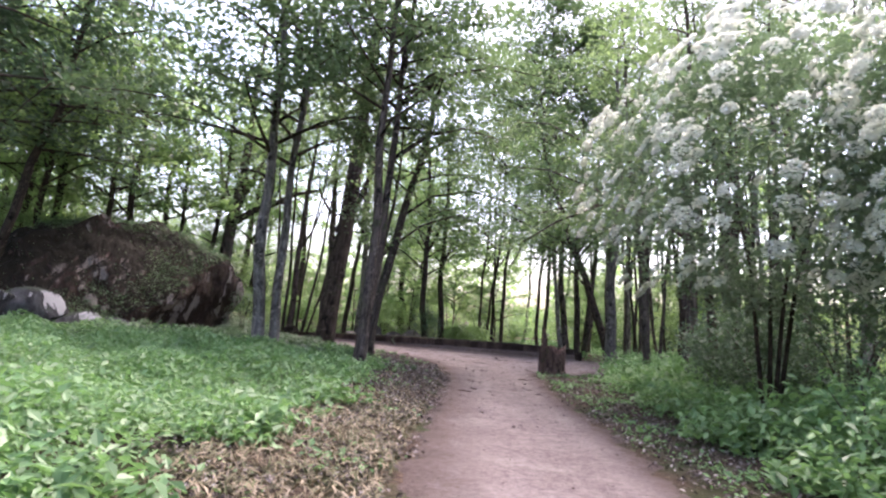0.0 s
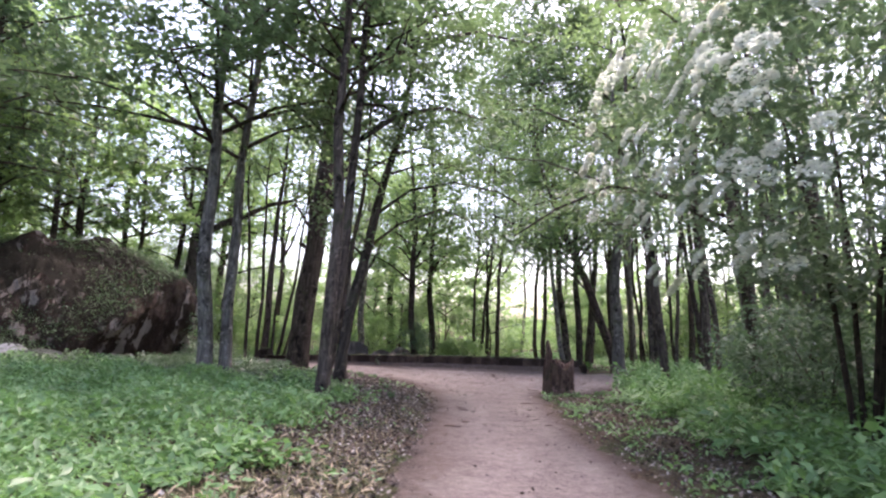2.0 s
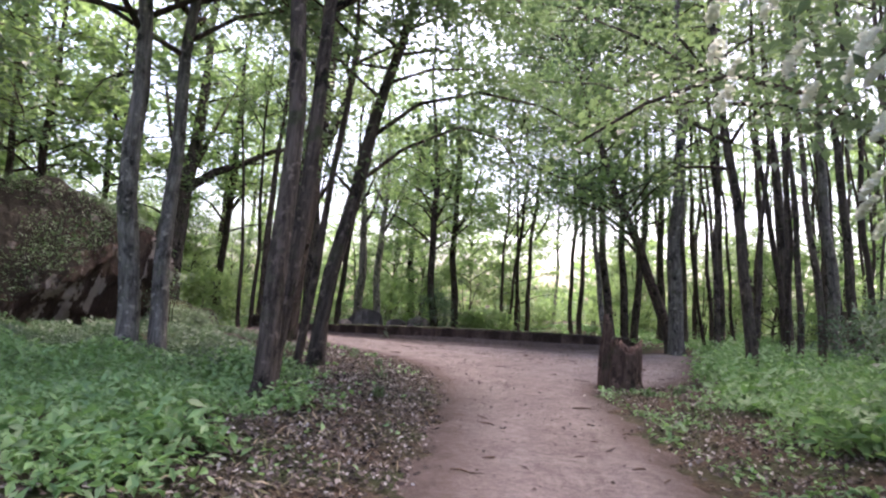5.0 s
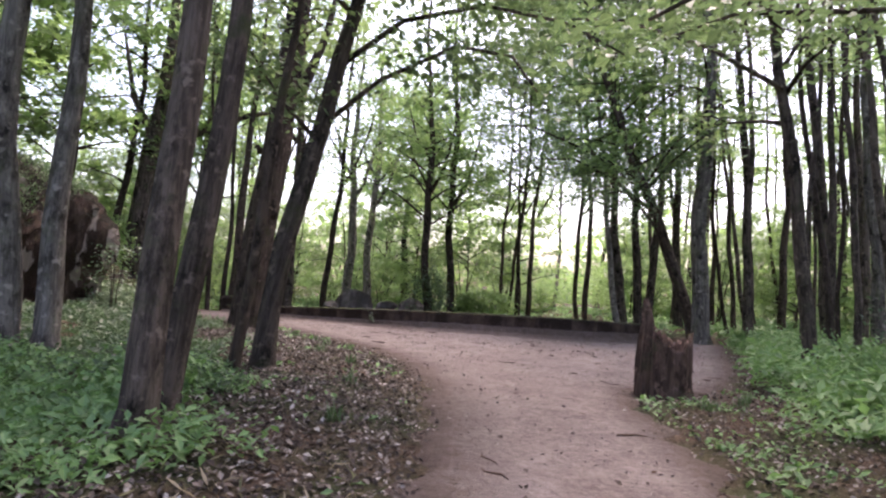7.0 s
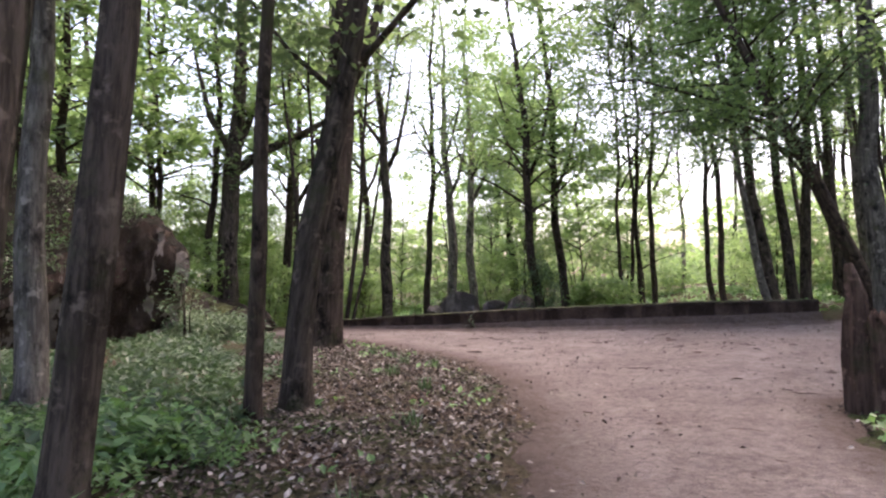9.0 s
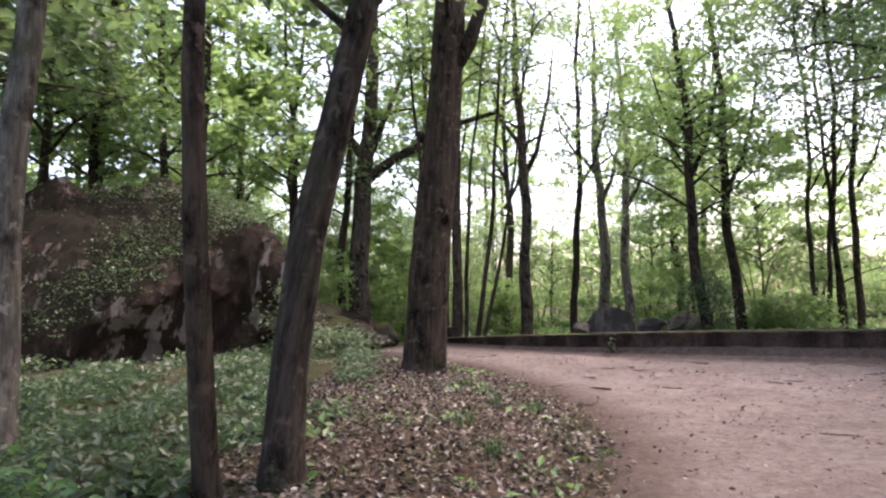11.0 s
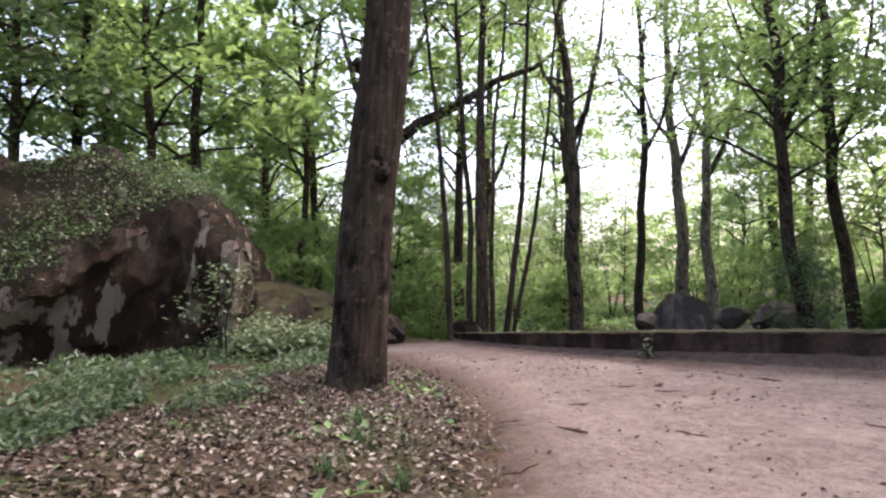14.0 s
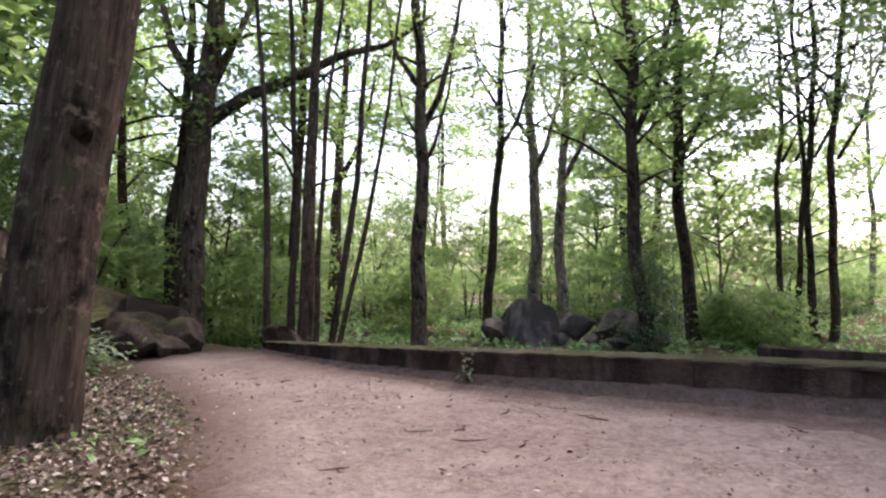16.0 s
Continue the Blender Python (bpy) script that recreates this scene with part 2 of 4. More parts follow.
def leaves(centres, size, tilt=0.6, seed=0, narrow=0.55, droop=0.25):
    """Diamond leaves, each folded a little along its middle; centres (n, 3), size (n,)."""
    r = np.random.default_rng(seed)
    n = len(centres)
    yaw = r.uniform(0, 2 * np.pi, n)
    d = np.stack([np.cos(yaw), np.sin(yaw), r.normal(-droop, tilt, n)], 1)
    d /= np.linalg.norm(d, axis=1, keepdims=True)
    side = np.stack([-np.sin(yaw), np.cos(yaw), r.normal(0, tilt, n)], 1)
    side -= d * (side * d).sum(1, keepdims=True)
    side /= np.linalg.norm(side, axis=1, keepdims=True)
    up = np.cross(d, side)
    s = np.asarray(size)[:, None]
    c = np.asarray(centres)
    lift = up * s * r.uniform(0.02, 0.16, (n, 1))
    v = np.stack([c - d * s * 0.5, c + side * s * narrow * 0.5 + lift - d * s * 0.05, c + d * s * 0.5, c - side * s * narrow * 0.5 + lift - d * s * 0.05], 1).reshape(-1, 3)
    f = np.arange(4 * n).reshape(n, 4)
    return v, f


# ---- the lie of the land ----
LEFT = [(-0.5, -6), (-0.35, 0), (-0.28, 5.5), (-0.1, 10), (0.15, 15), (0.22, 17.8), (0.05, 20.3), (-0.4, 22.4), (-1.3, 24.4), (-2.5, 26.3),
        (-4.2, 28.1), (-6.6, 29.8), (-8.2, 30.6), (-9.3, 31.3)]
RIGHT = [(2.3, -6), (2.4, 0), (2.55, 6), (2.7, 9.5), (2.75, 13.5), (2.95, 18), (3.05, 20.0), (3.4, 21.2), (4.7, 21.4), (5.7, 23), (6.7, 25.2), (8.9, 31), (9.8, 33.2)]
WALL = [(-8.3, 33.9), (-6.6, 33.0), (-5.0, 32.3), (-2.4, 31.5), (0.0, 31.15), (3.0, 30.95), (5.0, 31.1), (6.7, 31.6)]
OUTLINE = LEFT + [(-9.7, 33.2), (-8.4, 34.3)] + [(x, y + 0.15) for x, y in WALL] + [(7.5, 33.0), (9.8, 34.6)] + RIGHT[::-1]


def inside(px, py, poly):
    res = np.zeros(px.shape, bool)
    for (x0, y0), (x1, y1) in zip(poly, poly[1:] + poly[:1]):
        if y0 == y1:
            continue
        res ^= ((y0 > py) != (y1 > py)) & (px < (x1 - x0) * (py - y0) / (y1 - y0) + x0)
    return res


def edge_distance(px, py, poly):
    d = np.full(px.shape, 1e9)
    for (x0, y0), (x1, y1) in zip(poly, poly[1:] + poly[:1]):
        ex, ey = x1 - x0, y1 - y0
        u = np.clip(((px - x0) * ex + (py - y0) * ey) / (ex * ex + ey * ey), 0, 1)
        d = np.minimum(d, np.hypot(px - x0 - u * ex, py - y0 - u * ey))
    return d


def path_depth(px, py):
    """Metres inside the path's outline, negative outside."""
    px, py = np.asarray(px, float), np.asarray(py, float)
    d = edge_distance(px, py, OUTLINE)
    return np.where(inside(px, py, OUTLINE), d, -d)


def ground_z(px, py):
    px, py = np.asarray(px, float), np.asarray(py, float)
    off = np.clip(-path_depth(px, py), 0, 30)
    left = np.where(px < 1.0, 1.0, 0.55)
    z = left * 0.32 * (1 - np.exp(-np.maximum(off - 0.25, 0) / 2.4))
    z *= np.where(py > 27, 0.55, 1.0)
    rim_y = np.interp(px, [p[0] for p in WALL], [p[1] for p in WALL])
    hollow = np.clip((py - rim_y - 0.35) / 2.2, 0, 1) * np.clip((px + 24) / 6, 0, 1) * np.clip((9.5 - px) / 2.5, 0, 1) * np.clip((75 - py) / 20, 0, 1)
    z -= 0.8 * hollow * hollow * (3 - 2 * hollow)
    z += 0.05 * np.sin(px * 0.9 + 1.3) * np.cos(py * 0.7) * np.clip(off / 2, 0, 1)
    z += 0.02 * np.sin(px * 3.1 + py * 1.7) * np.clip(off / 1.0, 0, 1)
    return z - 0.03 * np.clip(1 - off / 0.3, 0, 1)


def axis(lo, hi, step, far):
    near = np.arange(lo, hi + step / 2, step)
    out = [hi + 0.5 * (1.35 ** k - 1) / 0.35 for k in range(1, 40)]
    out = [v for v in out if v < far] + [far]
    inn = [lo - (v - hi) for v in out]
    return np.array(inn[::-1] + near.tolist() + out)


gx, gy = axis(-16, 14, 0.25, 1500.0), axis(-4, 48, 0.25, 1500.0)
GX, GY = np.meshgrid(gx, gy)
gv = np.stack([GX, GY, ground_z(GX, GY)], -1).reshape(-1, 3)
cols = len(gx)
ii, jj = np.meshgrid(np.arange(len(gy) - 1), np.arange(cols - 1), indexing="ij")
q0 = (ii * cols + jj).ravel()
ground = new("ground", mesh_of("ground", gv, np.stack([q0, q0 + 1, q0 + cols + 1, q0 + cols], 1), M_SOIL, True))
tagged(ground, "dark woodland soil with moss and crumbled leaves", "ground", kind="structure")


def build_path():
    step = 0.12
    xs, ys = np.arange(-15, 10.2, step), np.arange(-6, 34.8, step)
    X, Y = np.meshgrid(xs, ys)
    D = path_depth(X, Y)
    wob = 0.1 * np.sin(X * 5.1 + Y * 3.3) + 0.08 * np.sin(Y * 7.7 - X * 2.9) + 0.05 * np.sin(Y * 17 + X * 13)
    keep = D > -0.5
    Z = 0.016 + 0.018 * np.sin(X * 1.3 + Y * 0.4) * np.cos(Y * 0.8) + 0.007 * np.sin(X * 7 + 2 * np.sin(Y * 3)) + 0.007 * np.sin(X * 11.3 + 3 * np.sin(Y * 2.1)) * np.sin(Y * 9.1 + 2 * np.sin(X * 2.7))
    Z = np.where(D + wob < 0.1, 0.012 - 0.3 * (0.1 - D - wob), Z)
    c = len(xs)
    cell = keep[:-1, :-1] & keep[1:, :-1] & keep[:-1, 1:] & keep[1:, 1:]
    i, j = np.nonzero(cell)
    q = i * c + j
    f = np.stack([q, q + 1, q + c + 1, q + c], 1)
    used, inv = np.unique(f, return_inverse=True)
    v = np.stack([X, Y, Z], -1).reshape(-1, 3)[used]
    me = mesh_of("path", v, inv.reshape(-1, 4), M_PATH, True)
    a = me.attributes.new("border", 'FLOAT', 'POINT')
    a.data.foreach_set("value", np.clip(1 - D.ravel()[used] / np.where(X.ravel()[used] < 1.2, 1.1, 0.7), 0, 1).astype(np.float32))
    return tagged(new("path", me), "pinkish trodden sandy earth path with dark soil edges", "path", kind="structure")


build_path()


# ---- concrete rim wall ----
def spline(pts, n):
    pts = np.asarray(pts, float)
    t = np.r_[0, np.cumsum(np.linalg.norm(np.diff(pts, axis=0), axis=1))]
    u = np.linspace(0, t[-1], n)
    out = np.stack([np.interp(u, t, pts[:, k]) for k in range(pts.shape[1])], 1)
    for _ in range(6):
        out[1:-1] = 0.25 * out[:-2] + 0.5 * out[1:-1] + 0.25 * out[2:]
    return out


def strip_wall(name, line, profile, mat, n, rough, seed):
    """A profile (offset to the back, height share) run along a line of (x, y, height)."""
    r = np.random.default_rng(seed)
    p = spline(line, n)
    t = np.gradient(p[:, :2], axis=0)
    t /= np.linalg.norm(t, axis=1, keepdims=True)
    back = np.stack([-t[:, 1], t[:, 0]], 1)
    v = []
    for k in range(n):
        for o, h in profile:
            w = r.normal(0, rough, 2)
            v.append((*(p[k, :2] + back[k] * (o + w[0])), h * p[k, 2] + w[1] * (h > 0.2)))
    m = len(profile)
    f = [(k * m + j, (k + 1) * m + j, (k + 1) * m + (j + 1) % m, k * m + (j + 1) % m) for k in range(n - 1) for j in range(m)]
    f += [tuple(range(m)), tuple(range((n - 1) * m, n * m))[::-1]]
    return mesh_of(name, v, f, mat)


HEIGHTS = [0.24, 0.34, 0.43, 0.55, 0.62, 0.67, 0.66, 0.62]
wall_line = [(x, y, h) for (x, y), h in zip(WALL, HEIGHTS)]
rim = new("rim_wall")
tagged(rim, "low dark stained concrete rim wall beside the path", "wall", kind="structure")
whole = spline(wall_line, 90)
for a, b in ((0, 17), (17, 36), (36, 54), (54, 72), (72, 89)):
    piece = whole[a:b + 1].copy()
    t = piece[1] - piece[0]
    piece[0] += t / np.linalg.norm(t) * 0.012
    part("wall_panel", strip_wall("wall_panel", piece, [(0, -0.3), (0, 0.25), (0.01, 0.6), (0, 0.93), (0.4, 0.93), (0.4, -2.2)], M_WALL, 24, 0.01, 3 + a), rim)
    part("coping", strip_wall("coping", piece, [(-0.02, 0.935), (-0.025, 0.99), (0.02, 1.02), (0.4, 1.03), (0.43, 0.98), (0.42, 0.935)], M_COPING, 24, 0.007, 4 + a), rim, "pale worn top edge with moss")
ramp_part = part("footing", strip_wall("footing", [(x, y, float(np.interp(x, [-8.3, -4, 0, 6], [0.1, 0.17, 0.3, 0.34]))) for x, y in WALL], [(-0.75, -0.5), (-0.6, 0.03), (-0.3, 0.16), (-0.13, 0.4), (-0.06, 0.85), (-0.012, 1.0), (-0.012, -0.5)], M_PATH, 90, 0.009, 5), rim, "sloping earth footing, darker towards the wall")
# border values rise along the profile, so the footing darkens towards the wall
footing_border = ramp_part.data.attributes.new("border", 'FLOAT', 'POINT')
footing_border.data.foreach_set("value", np.tile([0.1, 0.4, 0.7, 0.75, 0.8, 1.0, 1.0], 90).astype(np.float32))
far_rim = tagged(new("rim_wall_far", strip_wall("rim_wall_far", [(1.6, 37.6, 0.2), (4.0, 36.6, 0.24), (8.0, 35.6, 0.3)], [(0, -5), (0, 0.95), (0.05, 1), (0.4, 1), (0.45, -5)], M_WALL, 40, 0.015, 6)),
                 "far side of the low mossy concrete rim", "wall", kind="structure")


# ---- the great broken concrete block ----
def rock_mass(name, stations, mat, rough, seed, rows=44):
    """Closed loops of (x, y, z) at stations along a line, smoothed and roughened."""
    loops = np.asarray(stations, float)
    k = loops.shape[1]
    dense = []
    for lp in loops:
        closed = np.vstack([lp, lp[:1]])
        t = np.r_[0, np.cumsum(np.linalg.norm(np.diff(closed, axis=0), axis=1))]
        u = np.linspace(0, t[-1], 96, endpoint=False)
        dense.append(np.stack([np.interp(u, t, closed[:, c]) for c in range(3)], 1))
    dense = np.asarray(dense)
    s = np.linspace(0, len(dense) - 1, rows)
    lo = np.clip(np.floor(s).astype(int), 0, len(dense) - 2)
    w = (s - lo)[:, None, None]
    grid = dense[lo] * (1 - w) + dense[lo + 1] * w
    v = grid.reshape(-1, 3)
    off = np.array([np.array(noise.noise_vector(Vector(p) * 0.42 + Vector((seed, 0, 0)))) * 0.75 + 0.5 * np.array(noise.turbulence_vector(Vector(p) * 1.1 + Vector((seed, 3, 0)), 5, True)) - 0.2 for p in v])
    v = v + off * rough
    m = 96
    f = [(a * m + b, a * m + (b + 1) % m, (a + 1) * m + (b + 1) % m, (a + 1) * m + b) for a in range(rows - 1) for b in range(m)]
    me_v = v.tolist()
    for a, flip in ((0, False), (rows - 1, True)):
        ring = list(range(a * m, a * m + m))
        cen = np.mean(v[ring], axis=0)
        prev = ring
        for share in (0.72, 0.42, 0.15):
            idx = []
            for q in ring:
                pt = v[q] * share + cen * (1 - share)
                pt = pt + 0.55 * rough * np.array(noise.turbulence_vector(Vector(pt) * 0.7 + Vector((seed + 5, 0, 0)), 5, False))
                idx.append(len(me_v))
                me_v.append(pt.tolist())
            for b in range(m):
                quad = (prev[b], prev[(b + 1) % m], idx[(b + 1) % m], idx[b])
                f.append(quad if flip else quad[::-1])
            prev = idx
        f.append(tuple(prev) if flip else tuple(prev[::-1]))
    me = mesh_of(name, me_v, f, mat, False)
    bm = bmesh.new()
    bm.from_mesh(me)
    bmesh.ops.recalc_face_normals(bm, faces=bm.faces)
    bm.to_mesh(me)
    bm.free()
    return me


def block_station(u):
    # front foot, lip, slope, crest, back: from the buried end (0) to the broken end (1)
    fx, fy = -13.6 + 4.25 * u, 19.4 + 8.0 * u
    bx, by = -0.89, 0.46
    lip = float(np.interp(u, [0, 0.42, 0.66, 0.85, 0.96, 1.06], [-0.3, 0.3, 1.5, 2.8, 3.4, 2.2]))
    crest = float(np.interp(u, [0, 0.2, 0.5, 0.8, 0.96, 1.06], [0.9, 2.9, 4.6, 4.75, 4.2, 2.7]))
    back = float(np.interp(u, [0, 0.5, 1.0], [4.6, 4.0, 2.2]))
    under = 0.25 * lip
    foot = max(0.0, (u - 0.8) / 0.2)
    prof = [(0.5 + under, -0.7, 0.2 * foot), (0.35 + under, 0.1, 0.2 * foot), (0.1 + 0.6 * under, lip * 0.55, 0.1), (-0.05, lip - 0.12, 0.0), (0.08, lip + 0.14, 0.0),
            (0.5 * back, lip + (crest - lip) * 0.56, 0.25 * foot), (0.95 * back, crest, 0.5 * foot), (back + 1.9, crest * 0.95, 0.9 * foot), (back + 3.4, crest * 0.55, 1.3 * foot), (back + 4.0, -0.7, 1.7 * foot)]
    return [(fx + bx * o + 0.46 * e, fy + by * o + 0.89 * e, z) for o, z, e in prof]


ruin = new("ruin_block", rock_mass("ruin_block", [block_station(u) for u in np.linspace(0, 1.06, 15)], M_ROCK, 0.55, 3, 90))
tagged(ruin, "huge broken mossy concrete ruin block with undercut dark front", "ruin")


def boulder(name, x, y, z, sx, sy, sz, seed, label, rot=0.0, mat=None, group=""):
    bm = bmesh.new()
    bmesh.ops.create_icosphere(bm, subdivisions=4, radius=1.0)
    r = np.random.default_rng(seed)
    cuts = [(Vector(r.normal(size=3)).normalized(), r.uniform(0.42, 0.72)) for _ in range(9)]
    for v in bm.verts:
        for nrm, d in cuts:
            e = v.co.dot(nrm) - d
            if e > 0:
                v.co -= nrm * e
        v.co += 0.06 * noise.turbulence_vector(v.co * 1.8 + Vector((seed, 0, 0)), 4, False)
        v.co = Vector((v.co.x * sx, v.co.y * sy, v.co.z * sz))
    me = bpy.data.meshes.new(name)
    bm.to_mesh(me)
    bm.free()
    me.materials.append(mat or M_BOULDER)
    ob = new(name, me)
    ob.matrix_world = pose(x, y, z, 0, 0, rot)
    return tagged(ob, label, "boulder", group)


boulder("boulder", -5.1, 43.8, -0.15, 1.45, 1.2, 1.25, 15, "brown angular boulder with yellow moss behind the rim wall", 20)
boulder("boulder", -6.2, 43.3, -0.2, 0.6, 0.5, 0.6, 9, "small dark boulder beside a larger one", 60)
for k, (dx, dy, s) in enumerate([(0, 0, 0.8), (0.9, 0.3, 0.9), (1.7, 0.1, 0.75), (0.5, -0.4, 0.5), (1.3, -0.5, 0.5), (2.3, 0.4, 0.6), (1.1, 0.6, 1.1), (-0.5, -0.2, 0.45)]):
    boulder("rubble_stone", -3.3 + dx, 43.0 + dy, -0.3 + 0.35 * (s > 0.7), s * 0.8, s * 0.7, s * 0.6, 20 + k, "grey broken stone in a rubble heap", 37 * k, None, "rubble heap")
for k, (px, py, s) in enumerate([(-11.0, 29.9, 1.9), (-10.5, 31.1, 1.25), (-10.8, 32.6, 1.2), (-10.0, 31.9, 0.85), (-9.75, 32.6, 0.6), (-11.9, 31.6, 2.0), (-10.1, 33.4, 0.8), (-8.15, 34.5, 0.7), (-12.3, 33.8, 1.5)]):
    boulder("mossy_stone", px, py, 0.3 * s, s * 0.9, s * 0.75, s * 0.65, 40 + k, "mossy dark broken stone in a heap under trees", 51 * k, M_MOSSY, "mossy stone heap")
for k, (px, py, s) in enumerate([(-9.7, 28.9, 0.5), (-9.2, 28.0, 0.35), (-9.3, 30.0, 0.3)]):
    boulder("fallen_stone", px, py, 0.2 * s + 0.15, s, s * 0.8, s * 0.6, 60 + k, "grey fallen stone at the foot of the ruin", 77 * k, M_ROCK, "stones at the ruin")


for k, (px, py, pz, sx, sy, sz, rot) in enumerate([(-11.7, 22.3, 0.25, 1.0, 0.5, 0.42, 55), (-12.5, 21.3, 0.45, 1.2, 0.6, 0.6, 62), (-13.2, 20.0, 0.7, 1.3, 0.7, 0.8, 66), (-13.9, 18.8, 0.9, 1.4, 0.8, 0.95, 60), (-11.2, 23.2, 0.15, 0.6, 0.4, 0.3, 40)]):
    boulder("tumbled_slab", px, py, pz, sx, sy, sz, 130 + k, "grey-white tumbled concrete slab at the foot of the mound", rot, M_SLAB, "slabs at the mound")


# ---- the stump ----
def stump():
    r = np.random.default_rng(5)
    root = new("tree_stump")
    root.matrix_world = pose(3.78, 20.85, -0.05)
    n, rows = 40, 14
    ang = np.linspace(0, 2 * np.pi, n, endpoint=False)
    lob = 1 + 0.06 * np.sin(ang * 5 + 1) + 0.04 * np.sin(ang * 9) + r.normal(0, 0.015, n)
    top = 0.98 + 0.06 * np.sin(ang * 3 + 2) + r.normal(0, 0.045, n)
    front = np.cos(ang + 1.75)
    top = top - 0.14 * (front > 0.86)
    vs = []
    for i in range(rows):
        h = i / (rows - 1)
        flare = 1 + 0.07 * (1 - h) ** 4 - 0.03 * h
        for k in range(n):
            rad = 0.335 * lob[k] * flare * (1 + r.normal(0, 0.012))
            vs.append((rad * 1.05 * math.cos(ang[k]), rad * 0.9 * math.sin(ang[k]), h * top[k]))
    for i in range(6):
        h = i / 5
        for k in range(n):
            rad = 0.335 * lob[k] * (0.8 - 0.3 * h)
            vs.append((rad * math.cos(ang[k]), rad * 0.9 * math.sin(ang[k]), top[k] - 0.05 - 0.32 * h + r.normal(0, 0.02)))
    tot = rows + 6
    f = [(i * n + k, i * n + (k + 1) % n, (i + 1) * n + (k + 1) % n, (i + 1) * n + k) for i in range(tot - 1) for k in range(n)]
    f.append(tuple(range((tot - 1) * n, tot * n)))
    part("stump_body", mesh_of("stump_body", vs, f, M_STUMP, True), root, "hollow rotten dark brown wood")
    pts = np.array([(-0.35, 0.02, 0.0), (-0.35, 0.02, 0.6), (-0.34, 0.03, 0.95), (-0.33, 0.04, 1.2), (-0.36, 0.05, 1.42), (-0.38, 0.05, 1.55)])
    v, f = tube(pts, [0.14, 0.135, 0.115, 0.09, 0.07, 0.035], 11, 0.14, 3)
    part("splinter", mesh_of("splinter", v, f, M_STUMP, False), root, "tall weathered upright splinter")
    for k in range(5):
        a = k * 1.26 + 0.3
        ln = 0.02 + 0.06 * r.random()
        p = [(0.32 * math.cos(a), 0.28 * math.sin(a), 0.14), (0.4 * math.cos(a), 0.36 * math.sin(a), 0.06), ((0.44 + ln) * math.cos(a), (0.4 + ln) * math.sin(a), 0.0)]
        v, f = tube(p, [0.11, 0.08, 0.03], 7, 0.08, k)
        part("root", mesh_of("root", v, f, M_STUMP, True), root)
    tagged(root, "rotten brown tree stump with a tall splinter at the path edge", "stump")


stump()


# ---- trees ----
def crown_kind(seed, height, spread, clumps, per, size, mat, low=0.0, bark=None):
    """One crown: boughs from the trunk line, each ending in clumps of leaves. Gives the two meshes."""
    r = np.random.default_rng(seed)
    limbs, centres = [], []
    n_limb = max(6, clumps // 5)
    for k in range(n_limb):
        h = low + (height * 0.85 - low) * (k / n_limb) + r.uniform(0, 0.4)
        a = k * 2.4 + r.uniform(-0.5, 0.5)
        reach = spread * (1 - 0.55 * (h / height)) * r.uniform(0.6, 1.1)
        rise = r.uniform(0.15, 0.9) * reach * 0.6 + 0.2
        p = np.array([(0, 0, h), (0.35 * reach * math.cos(a), 0.35 * reach * math.sin(a), h + 0.5 * rise),
                      (0.7 * reach * math.cos(a + 0.12), 0.7 * reach * math.sin(a + 0.12), h + 0.8 * rise),
                      (reach * math.cos(a + 0.2), reach * math.sin(a + 0.2), h + rise * r.uniform(0.7, 1.0))])
        rad = 0.022 + 0.035 * (1 - h / height)
        limbs.append(tube(p, [rad, rad * 0.7, rad * 0.4, rad * 0.15], 5, 0.0, k))
        for _ in range(2):
            u = r.uniform(0.35, 0.9)
            s = p[1] * (1 - u) + p[3] * u
            e = s + r.normal(0, 0.28 * reach, 3) * (1, 1, 0.5) + (0, 0, 0.1)
            limbs.append(tube([s, (s + e) / 2 + (0, 0, 0.08), e], [rad * 0.4, rad * 0.28, rad * 0.1], 4, 0.0, k))
            centres.append(e)
        for u in (0.55, 0.8, 1.0):
            centres.append(p[1] * (1 - u) + p[3] * u + r.normal(0, 0.25, 3))
    centres = np.array(centres)
    while len(centres) < clumps:
        centres = np.vstack([centres, centres[r.integers(len(centres), size=clumps // 3)] + r.normal(0, 0.5, (clumps // 3, 3))])
    centres = centres[:clumps]
    c = np.repeat(centres, per, axis=0)
    width = np.repeat(r.uniform(0.22, 0.5, clumps), per)[:, None]
    c = c + r.normal(0, 1, c.shape) * width * (1.15, 1.15, 0.5)
    v, f = leaves(c, r.uniform(0.6, 1.3, len(c)) * size, 0.45, seed)
    lv, lf = joined(limbs)
    return mesh_of("branch_work", lv, lf, bark or M_BARK_DARK, True), mesh_of("crown", v, f, mat)


CROWNS = {
    "maple": [crown_kind(11 + k, 8.5, 4.0, 120, 48, 0.21, M_LEAF) for k in range(3)],
    "fresh": [crown_kind(31 + k, 8.5, 3.6, 105, 46, 0.22, M_LEAF_LIGHT) for k in range(2)],
    "dark": [crown_kind(51 + k, 8.5, 4.0, 125, 50, 0.22, M_LEAF_DARK) for k in range(2)],
    "sparse": [crown_kind(71 + k, 9.5, 2.6, 60, 34, 0.19, M_LEAF_MID) for k in range(2)],
    "far": [crown_kind(91 + k, 9.0, 4.2, 105, 32, 0.34, M_LEAF_LIGHT) for k in range(2)],
}


